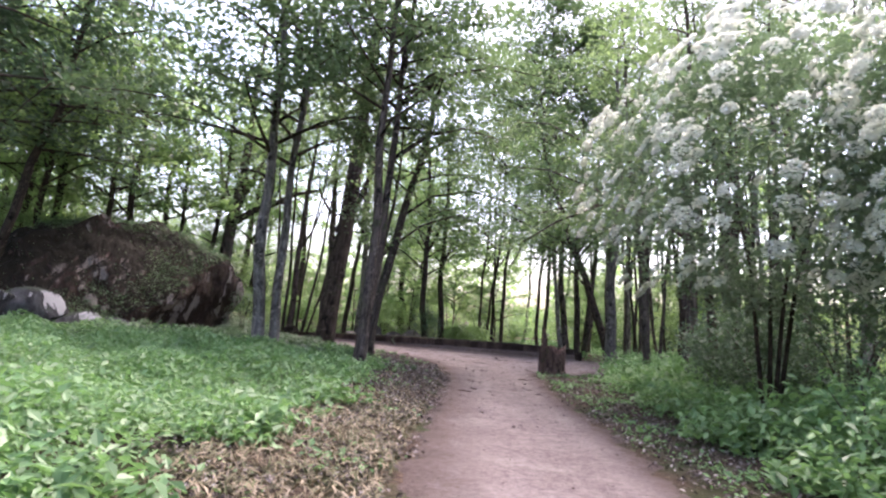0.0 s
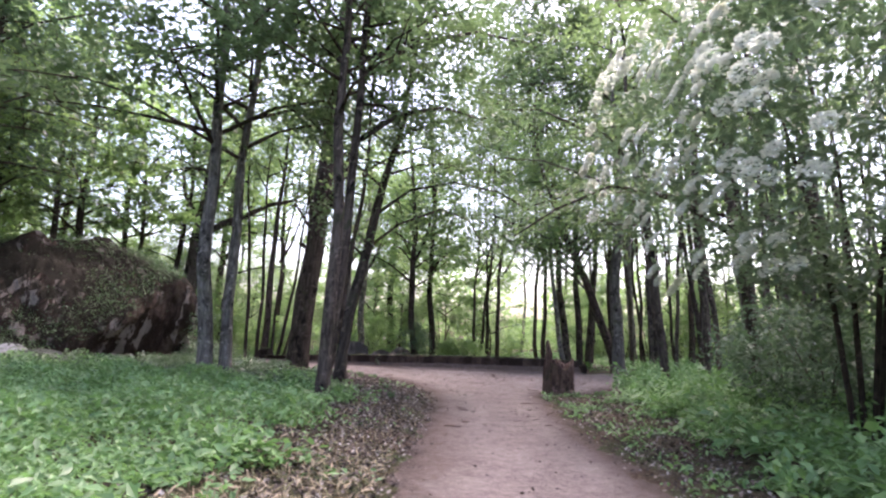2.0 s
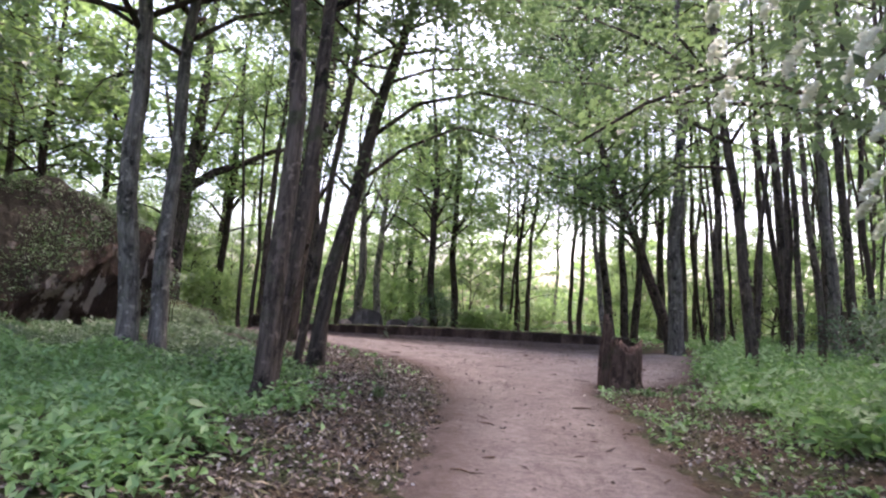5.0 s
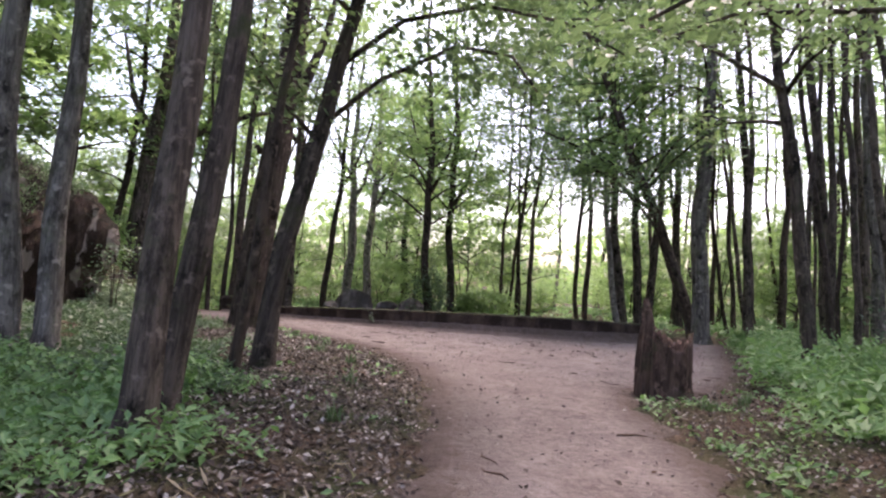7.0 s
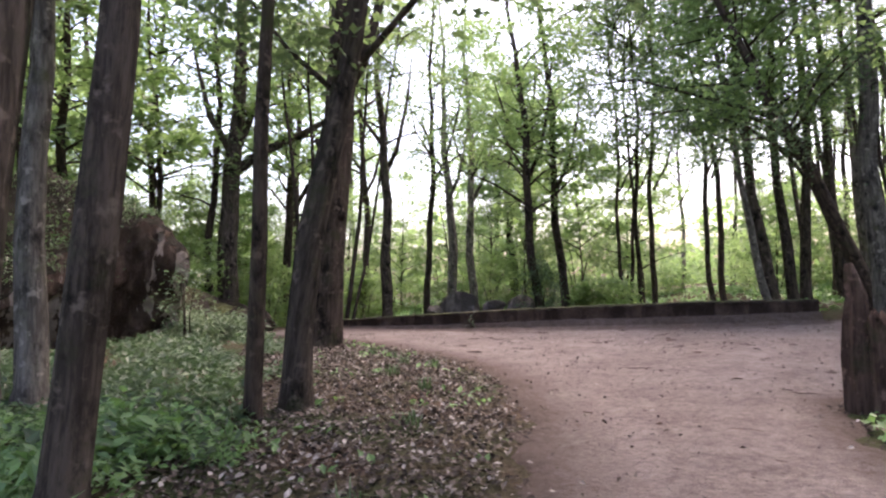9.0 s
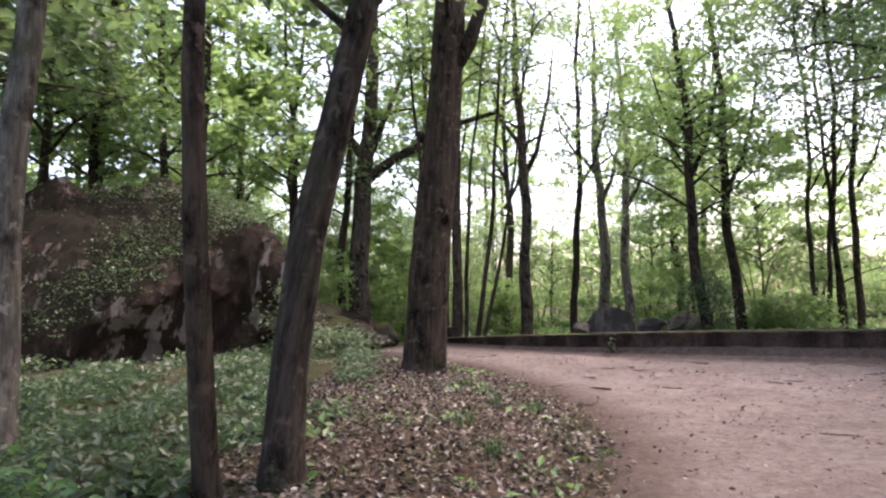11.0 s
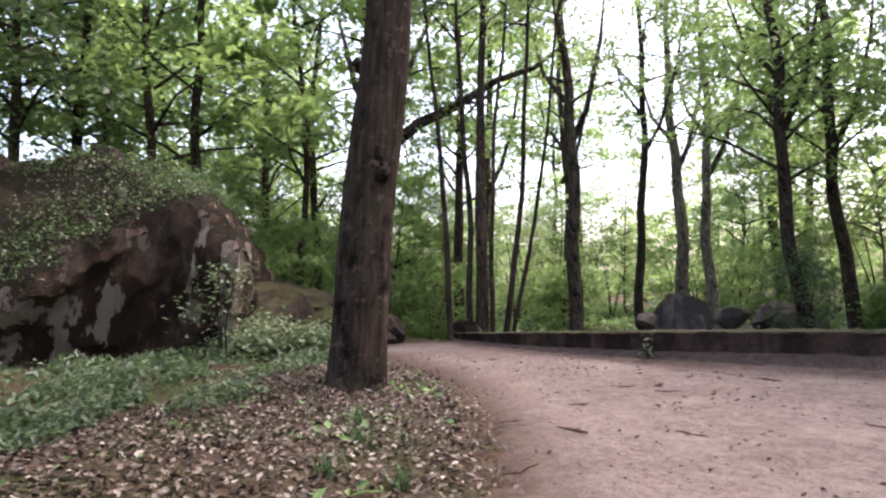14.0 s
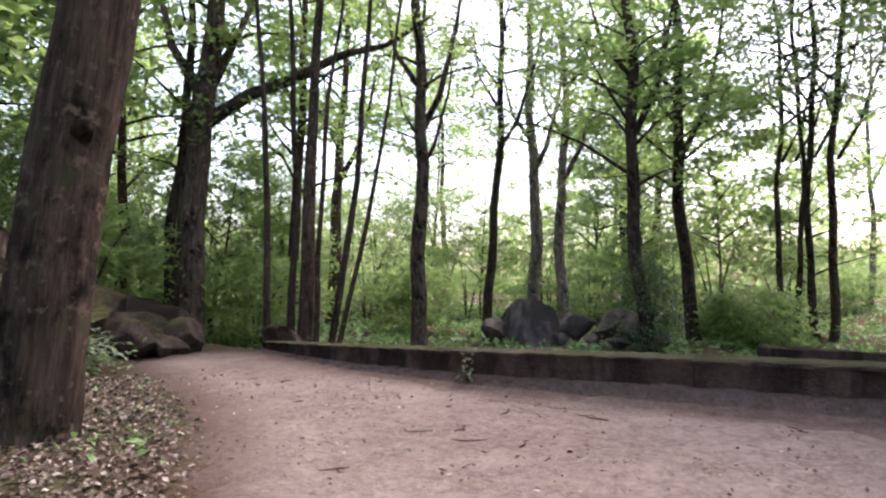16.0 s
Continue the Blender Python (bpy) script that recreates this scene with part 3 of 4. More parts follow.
def trunk_points(h, r0, wob, seed, n=12, flare=1.55):
    r = np.random.default_rng(seed)
    z = np.r_[0, 0.12, 0.35, np.linspace(0.9, h, n)]
    ph = r.uniform(0, 6.28, 4)
    x = wob * (np.sin(z * 0.55 + ph[0]) - np.sin(ph[0])) + 0.35 * wob * np.sin(z * 1.6 + ph[1])
    y = wob * (np.sin(z * 0.5 + ph[2]) - np.sin(ph[2])) + 0.35 * wob * np.sin(z * 1.5 + ph[3])
    k = np.clip(z / h, 0, 1)
    rad = r0 * (1 - 0.82 * k ** 1.15)
    rad[0] *= flare
    rad[1] *= 1 + 0.62 * (flare - 1)
    rad[2] *= 1 + 0.2 * (flare - 1)
    return np.stack([x, y, z - 0.12], 1), rad


count = [0]


def tree(x, y, r0, h, lean=(0, 0), crown="maple", low=5.0, scale=1.0, bark=None, label="", wob=0.12, sides=12, extra=None, group="", leafy=(), upper=None):
    """lean: metres sideways and ahead for each metre of height; low: where the crown begins."""
    count[0] += 1
    k = count[0]
    root = new("tree")
    zed = Vector((lean[0], lean[1], 1)).normalized()
    q = Vector((0, 0, 1)).rotation_difference(zed)
    root.matrix_world = Matrix.Translation((x, y, float(ground_z(x, y)))) @ q.to_matrix().to_4x4()
    pts, rad = trunk_points(h, r0, wob, k, max(8, int(h)), 1.2 if r0 > 0.35 else 1.45)
    v, f = tube(pts, rad, sides, 0.08, k)
    part("trunk", mesh_of("trunk", v, f, bark or M_BARK, True), root)
    if crown:
        b, c = CROWNS[crown][k % len(CROWNS[crown])]
        top = pts[np.argmin(abs(pts[:, 2] - low))]
        m = Matrix.Translation((top[0], top[1], low)) @ Matrix.Rotation(k * 1.7, 4, 'Z') @ Matrix.Scale(scale, 4)
        for nm, me in (("branch_work", b), ("crown", c)):
            o = part(nm, me, root)
            o.matrix_basis = m
            o["kind"] = "stuff"
    if upper:
        kind, at, size = upper
        b, c = CROWNS[kind][(k + 1) % len(CROWNS[kind])]
        top = pts[np.argmin(abs(pts[:, 2] - at))]
        for nm, me in (("branch_work", b), ("crown", c)):
            o = part(nm, me, root)
            o.matrix_basis = Matrix.Translation((top[0], top[1], at)) @ Matrix.Rotation(k * 2.3, 4, 'Z') @ Matrix.Scale(size, 4)
            o["kind"] = "stuff"
    for j, (line, r1) in enumerate(extra or []):
        v, f = tube(line, np.linspace(r1, r1 * 0.25, len(line)), 8, 0.04, j)
        part("bough", mesh_of("bough", v, f, bark or M_BARK, True), root)
        if j in leafy:
            r = np.random.default_rng(k * 10 + j)
            ln = spline(line, 30)[8:]
            per, wide = (60, 0.75) if r1 > 0.065 else (30, 0.42)
            c = np.repeat(ln, per, axis=0) + r.normal(0, 1, (len(ln) * per, 3)) * (wide, wide, wide * 0.55)
            v, f = leaves(c, r.uniform(0.07, 0.17, len(c)), 0.45, k, 0.7, 0.35)
            part("leaf_spray", mesh_of("leaf_spray", v, f, M_LEAF), root)["kind"] = "stuff"
    return tagged(root, label or "tall slender woodland tree with brown bark and green crown", "tree", group)


# the trees beside the path
tree(-5.6, 19.15, 0.19, 15, (-0.03, -0.01), "maple", 5.0, 1.25, M_BARK_PALE, "pale-barked twin trunk tree in the green ground cover")
tree(-5.2, 19.35, 0.16, 14, (0.03, 0.02), "maple", 5.4, 1.15, M_BARK_PALE, "pale-barked twin trunk tree leaning a little")
tree(-2.05, 15.9, 0.15, 14, (0.025, 0.015), "maple", 6.0, 0.85, M_BARK, "grey-brown tree with scarred base beside the leaf litter")
tree(-2.2, 16.7, 0.13, 14, (0.065, 0.03), "maple", 6.5, 0.8, M_BARK, "grey-brown leaning tree beside its twin", 0.08, 12,
     [([(0, 0, 7.2), (1.2, 0.6, 8.6), (2.6, 1.3, 9.4), (4.0, 2.0, 9.6)], 0.07), ([(0, 0, 5.6), (0.9, 0.9, 6.8), (1.9, 1.9, 7.5), (3.0, 3.0, 7.7)], 0.07)], "", (0, 1))
tree(-2.5, 19.35, 0.085, 9, (0.1, -0.14), "sparse", 4.5, 0.7, M_BARK_DARK, "thin crooked young tree in the ground cover", 0.12)
tree(-2.3, 19.8, 0.15, 13, (0.15, 0.156), "maple", 5.5, 0.8, M_BARK, "leaning grey-brown tree beside the leaf litter", 0.1, 12,
     [([(0, 0, 3.8), (0.7, -0.3, 4.5), (1.8, -1.0, 4.9), (2.6, -1.7, 4.5), (3.0, -2.2, 3.8)], 0.045), ([(0, 0, 4.8), (0.8, -0.2, 5.6), (2.0, -0.4, 6.0), (3.3, -0.5, 5.9), (4.2, -0.6, 5.5)], 0.05),
      ([(0, 0, 3.4), (-0.7, -0.3, 3.9), (-1.5, -0.4, 4.7)], 0.04)], "", (0, 1, 2))
tree(-5.0, 26.8, 0.41, 25, (0.055, 0.07), "sparse", 6.5, 1.3, M_OAK, "thick dark oak with knotted trunk at the path bend", 0.05, 26,
     [([(0.0, 0.0, 5.6), (0.5, 0.2, 6.6), (0.85, 0.4, 8.2), (1.0, 0.5, 10)], 0.2), ([(-0.3, 0, 4.6), (-0.42, 0, 4.75), (-0.5, 0, 4.7)], 0.1), ([(0.28, -0.1, 2.9), (0.4, -0.12, 3.0), (0.43, -0.12, 3.02)], 0.12)])
tree(-13.3, 36.5, 0.45, 19, (0.055, 0.03), "sparse", 9.0, 1.3, M_BARK, "large forked tree with a long slanting bough behind the stones", 0.08, 16,
     [([(0, 0, 6.9), (0.75, 0.8, 7.9), (1.7, 1.8, 8.7), (2.7, 2.8, 9.7), (3.7, 3.8, 10.3), (4.6, 4.6, 11.3)], 0.23), ([(1.7, 1.8, 8.7), (2.3, 2.4, 8.9), (3.2, 3.2, 9.8)], 0.07),
      ([(0.1, 0, 8.0), (0.5, 0.5, 9.8), (1.1, 1.2, 12.5)], 0.17), ([(0, 0, 7.4), (-0.8, -0.8, 9.0), (-1.3, -1.3, 11.5)], 0.2)])
for k, (px, py, rr, lx) in enumerate([(-9.6, 35.6, 0.1, -0.06), (-9.2, 35.9, 0.11, 0.0), (-8.85, 36.1, 0.2, 0.04), (-8.5, 36.0, 0.08, 0.1), (-8.3, 36.3, 0.1, 0.13), (-8.0, 36.2, 0.07, 0.2)]):
    tree(px, py, rr, 15, (lx, 0.0), "sparse", 9.5, 0.8, M_BARK_DARK, "thin stem of a tree clump behind the wall's end", 0.08, 9, None, "stems of one clump")
# beyond the rim wall
for px, py, rr, lx, kind, bk in [(-7.9, 40.8, 0.27, -0.01, "sparse", M_BARK), (-6.95, 44.6, 0.18, 0.05, "sparse", M_BARK_DARK), (-6.75, 49.7, 0.31, -0.01, "sparse", M_BARK_PALE),
                                 (-5.4, 50.0, 0.27, 0.01, "sparse", M_BARK_PALE), (-1.1, 42.9, 0.24, -0.05, "fresh", M_BARK_DARK), (0.0, 46.5, 0.24, -0.03, "fresh", M_BARK_DARK), (-11.5, 47.5, 0.22, 0.02, "sparse", M_BARK_DARK),
                                 (3.1, 50.0, 0.13, 0.0, "sparse", M_BARK_DARK), (3.5, 50.2, 0.12, 0.01, "sparse", M_BARK_DARK), (4.0, 49.5, 0.14, 0.02, "sparse", M_BARK_DARK),
                                 (4.6, 50.0, 0.16, 0.05, "sparse", M_BARK_DARK), (7.4, 48.0, 0.16, -0.03, "sparse", M_BARK_DARK), (7.9, 48.2, 0.17, -0.04, "sparse", M_BARK_DARK),
                                 (8.6, 66.0, 0.18, 0.02, "sparse", M_BARK_PALE), (-15.5, 47.0, 0.3, 0.05, "far", M_BARK_DARK), (-4.0, 60.0, 0.3, 0.0, "far", M_BARK)]:
    high = px > -1 and px < 8 and py < 52
    tree(px, py, rr, 22 if high else 19, (lx, 0.0), kind, 5.0 if kind == "fresh" else 8.0, 1.2, bk, "tall tree beyond the rim wall with thin crown", 0.13, 9, [([(0, 0, 6.8), (0.7, 0.2, 8.2), (1.3, 0.3, 10.5), (1.6, 0.3, 12.5)], 0.5 * rr), ([(0, 0, 8.6), (-0.8, 0, 9.8), (-1.3, 0.1, 12.0)], 0.4 * rr)], upper=("sparse", 13.0, 1.4) if high else None)
# to the right of the stump
tree(8.2, 25.0, 0.16, 16, (-0.12, 0.0), "sparse", 5.2, 1.2, M_BARK, "slender maple whose crown hangs over the path", 0.08, 12,
     [([(0, 0, 6.4), (-1.5, 0.3, 7.6), (-3.2, 0.9, 8.6), (-5.0, 1.4, 9.0)], 0.07), ([(0, 0, 8.0), (-1.6, 0.6, 9.6), (-3.0, 1.4, 10.8), (-4.4, 2.2, 11.2)], 0.07)], "", (0, 1))
tree(7.7, 17.6, 0.14, 14, (-0.1, 0.02), "sparse", 5.4, 1.0, M_BARK_DARK, "shaded maple behind the undergrowth", 0.08, 10,
     [([(0, 0, 3.9), (-1.6, -0.5, 4.9), (-3.2, -1.1, 5.1), (-4.6, -1.8, 4.5), (-5.6, -2.2, 3.9)], 0.06), ([(0, 0, 4.4), (-1.4, 1.0, 5.3), (-3.0, 2.0, 5.8), (-4.4, 2.8, 5.6)], 0.06)], "", (0, 1))
tree(9.1, 33.3, 0.31, 18, (-0.02, 0.0), "sparse", 8.0, 1.1, M_BARK_PALE, "thick pale straight trunk behind the stump")
tree(9.25, 34.6, 0.24, 15, (-0.36, 0.05), "fresh", 5.0, 1.1, M_BARK_DARK, "dark trunk leaning strongly over the path's end", 0.12, 12,
     [([(0, 0, 5.2), (-1.2, -0.8, 6.6), (-2.6, -1.7, 7.6), (-4.2, -2.4, 7.9)], 0.075), ([(0, 0, 6.6), (-1.6, 0.2, 8.2), (-3.4, -0.2, 9.6), (-5.0, -0.8, 9.9)], 0.075),
      ([(0, 0, 4.4), (-0.8, -1.6, 5.2), (-1.7, -3.2, 5.8), (-2.6, -4.6, 5.7)], 0.07), ([(0, 0, 5.9), (0.9, -1.4, 6.6), (1.6, -3.0, 6.9)], 0.07)], "", (0, 1, 2, 3))
for px, py, rr, lx in [(8.0, 39.5, 0.24, -0.1), (8.6, 39.8, 0.22, -0.02), (9.2, 40.2, 0.2, 0.02), (7.6, 38.8, 0.14, -0.14), (10.6, 33.0, 0.13, -0.05), (11.5, 35.0, 0.22, -0.08), (12.4, 31.6, 0.16, -0.02),
                       (13.2, 32.8, 0.26, -0.1), (14.6, 30.6, 0.2, -0.15), (15.6, 34.0, 0.24, -0.06), (10.0, 28.5, 0.09, 0.02), (13.6, 27.0, 0.14, -0.05), (16.4, 28.2, 0.2, -0.1),
                       (11.2, 42.0, 0.24, -0.03), (13.4, 45.0, 0.25, -0.04), (17.5, 38.0, 0.25, -0.04), (18.6, 32.0, 0.22, -0.08), (12.0, 22.5, 0.12, -0.04), (14.8, 22.0, 0.2, -0.04)]:
    tree(px, py, rr, 17, (lx, 0.0), "fresh" if 38 < py < 41 else "sparse", 6.0 if 38 < py < 41 else 11.0, 0.85, (M_BARK, M_BARK_PALE)[int(px * 7) % 2], "slender trunk of the dense wood beside the path", 0.1, 9, None, "wood beside the path", (), ("maple", 12.5, 1.4) if 38 < py < 41 else None)

r_tree = np.random.default_rng(99)
placed = []


def wood(n, box, kinds, low, scale, gap, label, group, avoid=None, tall=(16, 22), thick=(0.1, 0.28), drift=0.0):
    done = 0
    for _ in range(n * 30):
        if done >= n:
            break
        px, py = r_tree.uniform(box[0], box[1]), r_tree.uniform(box[2], box[3])
        if path_depth(px, py) > -2.5 or any(math.hypot(px - a, py - b) < gap for a, b in placed) or (avoid and avoid(px, py)):
            continue
        placed.append((px, py))
        tree(px, py, r_tree.uniform(*thick), r_tree.uniform(*tall), (r_tree.normal(drift, 0.04), r_tree.normal(0, 0.03)), kinds[done % len(kinds)], r_tree.uniform(*low), scale * r_tree.uniform(0.85, 1.2),
             (M_BARK, M_BARK_DARK)[done % 2], label, 0.12, 8, None, group)
        done += 1


def on_block(px, py):
    across = -0.89 * (px + 9.6) + 0.46 * (py - 26.7)
    return (across < 8.0 and py < 35) or (py - 22.8) > 0.95 * abs(px)


def in_view_gap(px, py):
    return abs(px - (0.6 + 0.165 * (py - 12))) < 2.2 and py > 40


for k, (px, py, rr, lx) in enumerate([(-18.6, 27.4, 0.17, 0.1), (-19.8, 29.4, 0.2, 0.14), (-17.6, 30.4, 0.16, 0.06), (-21.6, 26.0, 0.18, 0.2), (-16.2, 32.0, 0.2, -0.03), (-22.5, 31.5, 0.22, 0.1), (-20.6, 24.0, 0.2, 0.16), (-14.2, 36.6, 0.18, 0.05), (-15.6, 35.0, 0.14, 0.0), (-12.6, 40.5, 0.2, 0.03), (-17.8, 37.5, 0.2, 0.06)]):
    tree(px, py, rr, 18, (lx, 0.0), ("fresh", "sparse", "far")[k % 3], 5.2, 1.15, M_BARK_DARK, "dark leaning trunk behind the ruin block", 0.14, 9, None, "wood behind the ruin")
    placed.append((px, py))
# trees added mostly out of view, so that their crowns shade the mound
for px, py, rr, lx in [(-15.5, 16.6, 0.24, 0.12), (-17.4, 20.4, 0.26, 0.1), (-16.6, 22.8, 0.2, 0.16)]:
    tree(px, py, rr, 18, (lx, 0.0), "dark", 6.0, 1.35, M_BARK_DARK, "dark dense-crowned tree added beside the mound to shade it", 0.16, 10, None, "dense trees by the mound")
    placed.append((px, py))
wood(20, (-38, -9, 4, 52), ("sparse", "fresh", "sparse", "far"), (4.0, 8.5), 1.15, 2.4, "tall woodland tree behind the ruin block", "wood behind the ruin", on_block)
wood(8, (-42, 24, 58, 84), ("sparse", "far", "sparse"), (6, 9), 1.2, 3.0, "far woodland tree with fresh green crown", "far wood", in_view_gap)
wood(15, (-28, 5, 50, 68), ("far", "fresh", "sparse"), (0.8, 3.5), 0.78, 2.2, "young fresh green tree of the understorey", "young trees beyond the rim", in_view_gap, (8, 11), (0.05, 0.1))
wood(9, (11, 26, 40, 60), ("far", "fresh"), (0.6, 1.8), 0.7, 2.2, "young fresh green tree of the understorey", "young trees beyond the rim", in_view_gap, (6.5, 8), (0.05, 0.1))
wood(9, (-30, -12, 34, 46), ("fresh", "far"), (0.6, 1.8), 0.65, 2.2, "young fresh green tree of the understorey", "young trees beyond the rim", None, (6, 7.5), (0.05, 0.1))
wood(26, (13, 42, 18, 70), ("sparse", "sparse", "far"), (7.5, 11), 1.0, 2.3, "woodland tree of the wood beside the path", "wood beside the path", in_view_gap)
wood(6, (10.5, 20, 4, 22), ("maple", "sparse"), (3, 5), 1.0, 2.4, "shaded woodland tree beside the shrubs", "wood by the shrubs")
wood(12, (-22, 22, -24, -9), ("maple", "dark"), (4, 6), 1.1, 3.0, "woodland tree beside the path's beginning", "wood at the path's start")


wood(48, (10.2, 24, 22, 46), ("sparse",), (12, 15), 0.6, 0.9, "slender pole-like trunk of the wood beside the path", "wood beside the path", in_view_gap, (16, 20), (0.06, 0.13), -0.07)


def distant_woods():
    """The closing ring of woods far around, thinning towards the top."""
    r = np.random.default_rng(88)
    n = 56000
    a = r.uniform(-math.pi, math.pi, n)
    d = r.uniform(78, 112, n)
    tall = np.interp(a, [-0.4, -0.15], [7.5, 11.5]) + 2.5 * np.sin(a * 23) + 2.5 * np.sin(a * 61 + 1) + 6 * (abs(a + 0.1) > 0.75)
    tall = np.where(abs(a - 0.155) < 0.028, 4.5, tall)
    z = r.uniform(0, 1, n) ** 1.25 * tall
    c = np.stack([d * np.sin(a), 12 + d * np.cos(a), z], 1)
    v, f = leaves(c, r.uniform(0.7, 1.6, n), 0.6, 89, 0.7)
    return tagged(new("distant_woods", mesh_of("distant_woods", v, f, M_LEAF_LIGHT)), "bright green edge of distant woods", "woods", kind="stuff")


distant_woods()


# ---- shrubs ----
def shrub(name, x, y, h, spread, clumps, per, size, mat, seed, label, flowers=0, stems=5, foot=0.25, flat=0.55):
    r = np.random.default_rng(seed)
    root = new(name)
    root.matrix_world = pose(x, y, float(ground_z(x, y)) - 0.04)
    cs = []
    for k in range(stems):
        a = k * 2.4 + r.uniform(-0.4, 0.4)
        e = np.array([spread * 0.6 * math.cos(a), spread * 0.6 * math.sin(a), h * r.uniform(0.7, 0.95)])
        p = np.array([(0.12 * math.cos(a), 0.12 * math.sin(a), 0), e * (0.25, 0.25, 0.4), e * (0.55, 0.55, 0.72), e])
        v, f = tube(p, np.array([0.04, 0.03, 0.02, 0.007]) * min(1.2, max(0.5, h / 4)), 7, 0.05, k)
        part("stem", mesh_of("stem", v, f, M_BARK_DARK, True), root)
    while len(cs) < clumps:
        d = r.normal(size=3)
        d /= np.linalg.norm(d)
        q = d * r.uniform(0.55, 1.0) ** 0.5 * (spread, spread, h * (1 - foot) / 2)
        q[2] += h * (foot + (1 - foot) / 2)
        q[:2] *= 1 + 0.25 * math.sin(3 * math.atan2(q[1], q[0]) + seed)
        cs.append(q)
    cs = np.array(cs)
    c = np.repeat(cs, per, axis=0) + r.normal(0, 1, (clumps * per, 3)) * (0.24 * spread ** 0.5, 0.24 * spread ** 0.5, 0.13)
    v, f = leaves(c, r.uniform(0.6, 1.25, len(c)) * size, flat, seed, 0.5, 0.35)
    part("foliage", mesh_of("foliage", v, f, mat), root)["kind"] = "stuff"
    if flowers:
        for _ in range(flowers):
            d = r.normal(size=3)
            d /= np.linalg.norm(d)
            while d[2] < -0.8 or (d[0] * 0.6 + d[1] * 0.8 > 0.15 and r.random() < 0.85):
                d = r.normal(size=3)
                d /= np.linalg.norm(d)
            q = d * (spread, spread, h * (1 - foot) / 2) * r.uniform(1.08, 1.24)
            q[:2] *= 1 + 0.25 * math.sin(3 * math.atan2(q[1], q[0]) + seed)
            q[2] += h * (foot + (1 - foot) / 2) + 0.12
            m = 90
            a, e = r.uniform(0, 6.28, m), r.uniform(0.11, 0.19) * np.sqrt(r.uniform(0, 1, m))
            up = Vector((d[0] * 1.4, d[1] * 1.4, 0.7)).normalized().to_track_quat('Z', 'Y').to_matrix()
            off = np.stack([e * np.cos(a), e * np.sin(a), -1.6 * e * e + r.normal(0, 0.008, m)], 1) @ np.array(up).T
            c = q + off
            v, f = leaves(c, np.full(m, 0.07), 0.5, int(abs(q[0] * 1000)), 0.9, 0.0)
            part("flower_head", mesh_of("flower_head", v, f, M_FLOWER), root, "flat creamy white flower head")
    return tagged(root, label, "shrub")


shrub("elder_shrub", 6.2, 11.8, 7.4, 3.0, 420, 40, 0.17, M_ELDER, 1, "tall elder shrub covered in flat creamy white flowers", 290, 4, 0.27)
shrub("elder_shrub", 7.6, 8.4, 6.8, 2.5, 260, 40, 0.17, M_ELDER, 2, "leafy elder shrub with many white flowers", 190, 4, 0.3)
for k, (px, py, h, s) in enumerate([(8.4, 12.8, 2.6, 1.6), (7.4, 14.6, 2.2, 1.3), (9.4, 10.2, 2.8, 1.6), (8.2, 17.2, 2.4, 1.4), (10.0, 15.4, 3.2, 1.8), (9.8, 19.6, 2.6, 1.6), (11.5, 24.5, 2.0, 1.5), (7.2, 6.6, 1.6, 1.2)]):
    shrub("understorey_shrub", px, py, h, s, 70, 34, 0.16, M_LEAF_DARK, 100 + k, "dark shaded leafy shrub of the undergrowth", 0, 4, 0.08)
for k, (px, py, h, s) in enumerate([(-12.5, 56, 5.5, 3.2), (-17, 54, 6, 3.6), (-8, 58, 5, 3.2), (-3.5, 57, 5.5, 3.2), (0.5, 55, 5, 3.0), (-21, 50, 6, 3.6), (-24, 44, 5.5, 3.4), (3.5, 60, 4.2, 2.8),
                                     (-14.8, 42, 4.5, 2.4), (11.5, 52, 4.8, 3.0), (15.5, 48, 5, 3.2), (19.5, 44, 5, 3.2), (22, 38, 5, 3.2), (-18, 40, 5, 2.8), (12.5, 62, 4, 3.0), (7.2, 66, 3.0, 2.6), (-6, 64, 6, 4), (-11, 46.5, 3.0, 1.8), (2.0, 47, 2.4, 1.6), (-15, 58, 6.5, 3.8), (-10, 61, 6.5, 3.8), (-1.5, 60, 6, 3.4), (-19.5, 58, 6.5, 4), (-26, 54, 6.5, 4), (-29, 46, 6, 4), (-15.5, 50, 4.5, 2.6), (-5, 53.5, 3.6, 2.2), (14, 56, 5, 3.4), (19, 52, 5.5, 3.6), (24, 46, 5.5, 3.6), (26, 38, 5.5, 3.6), (-22, 36, 5, 3), (-17, 35.5, 4, 2.2), (17, 60, 6, 4), (5.0, 64, 3.4, 2.4), (-12.5, 38.5, 3.2, 1.8), (-14.5, 34.0, 4.4, 2.2), (-17.5, 33.0, 4.6, 2.4), (-21, 30, 5.4, 2.6), (-19.5, 26.2, 6.0, 2.4), (-23, 26.5, 6.5, 2.8), (-16.0, 30.4, 5.0, 2.2)]):
    shrub("woodland_shrub", px, py, h * (0.85, 1.25, 1.0)[k % 3], s, 100, 30, 0.25, (M_LEAF_LIGHT, M_LEAF_MID, M_LEAF_LIGHT)[k % 3], 200 + k, "fresh green leafy shrub at the edge of the wood", 0, 4, 0.03)
shrub("ivy_bush", -1.1, 42.2, 3.0, 0.8, 70, 40, 0.13, M_LEAF_DARK, 300, "dark ivy bush round a trunk behind the wall", 0, 3, 0.0)
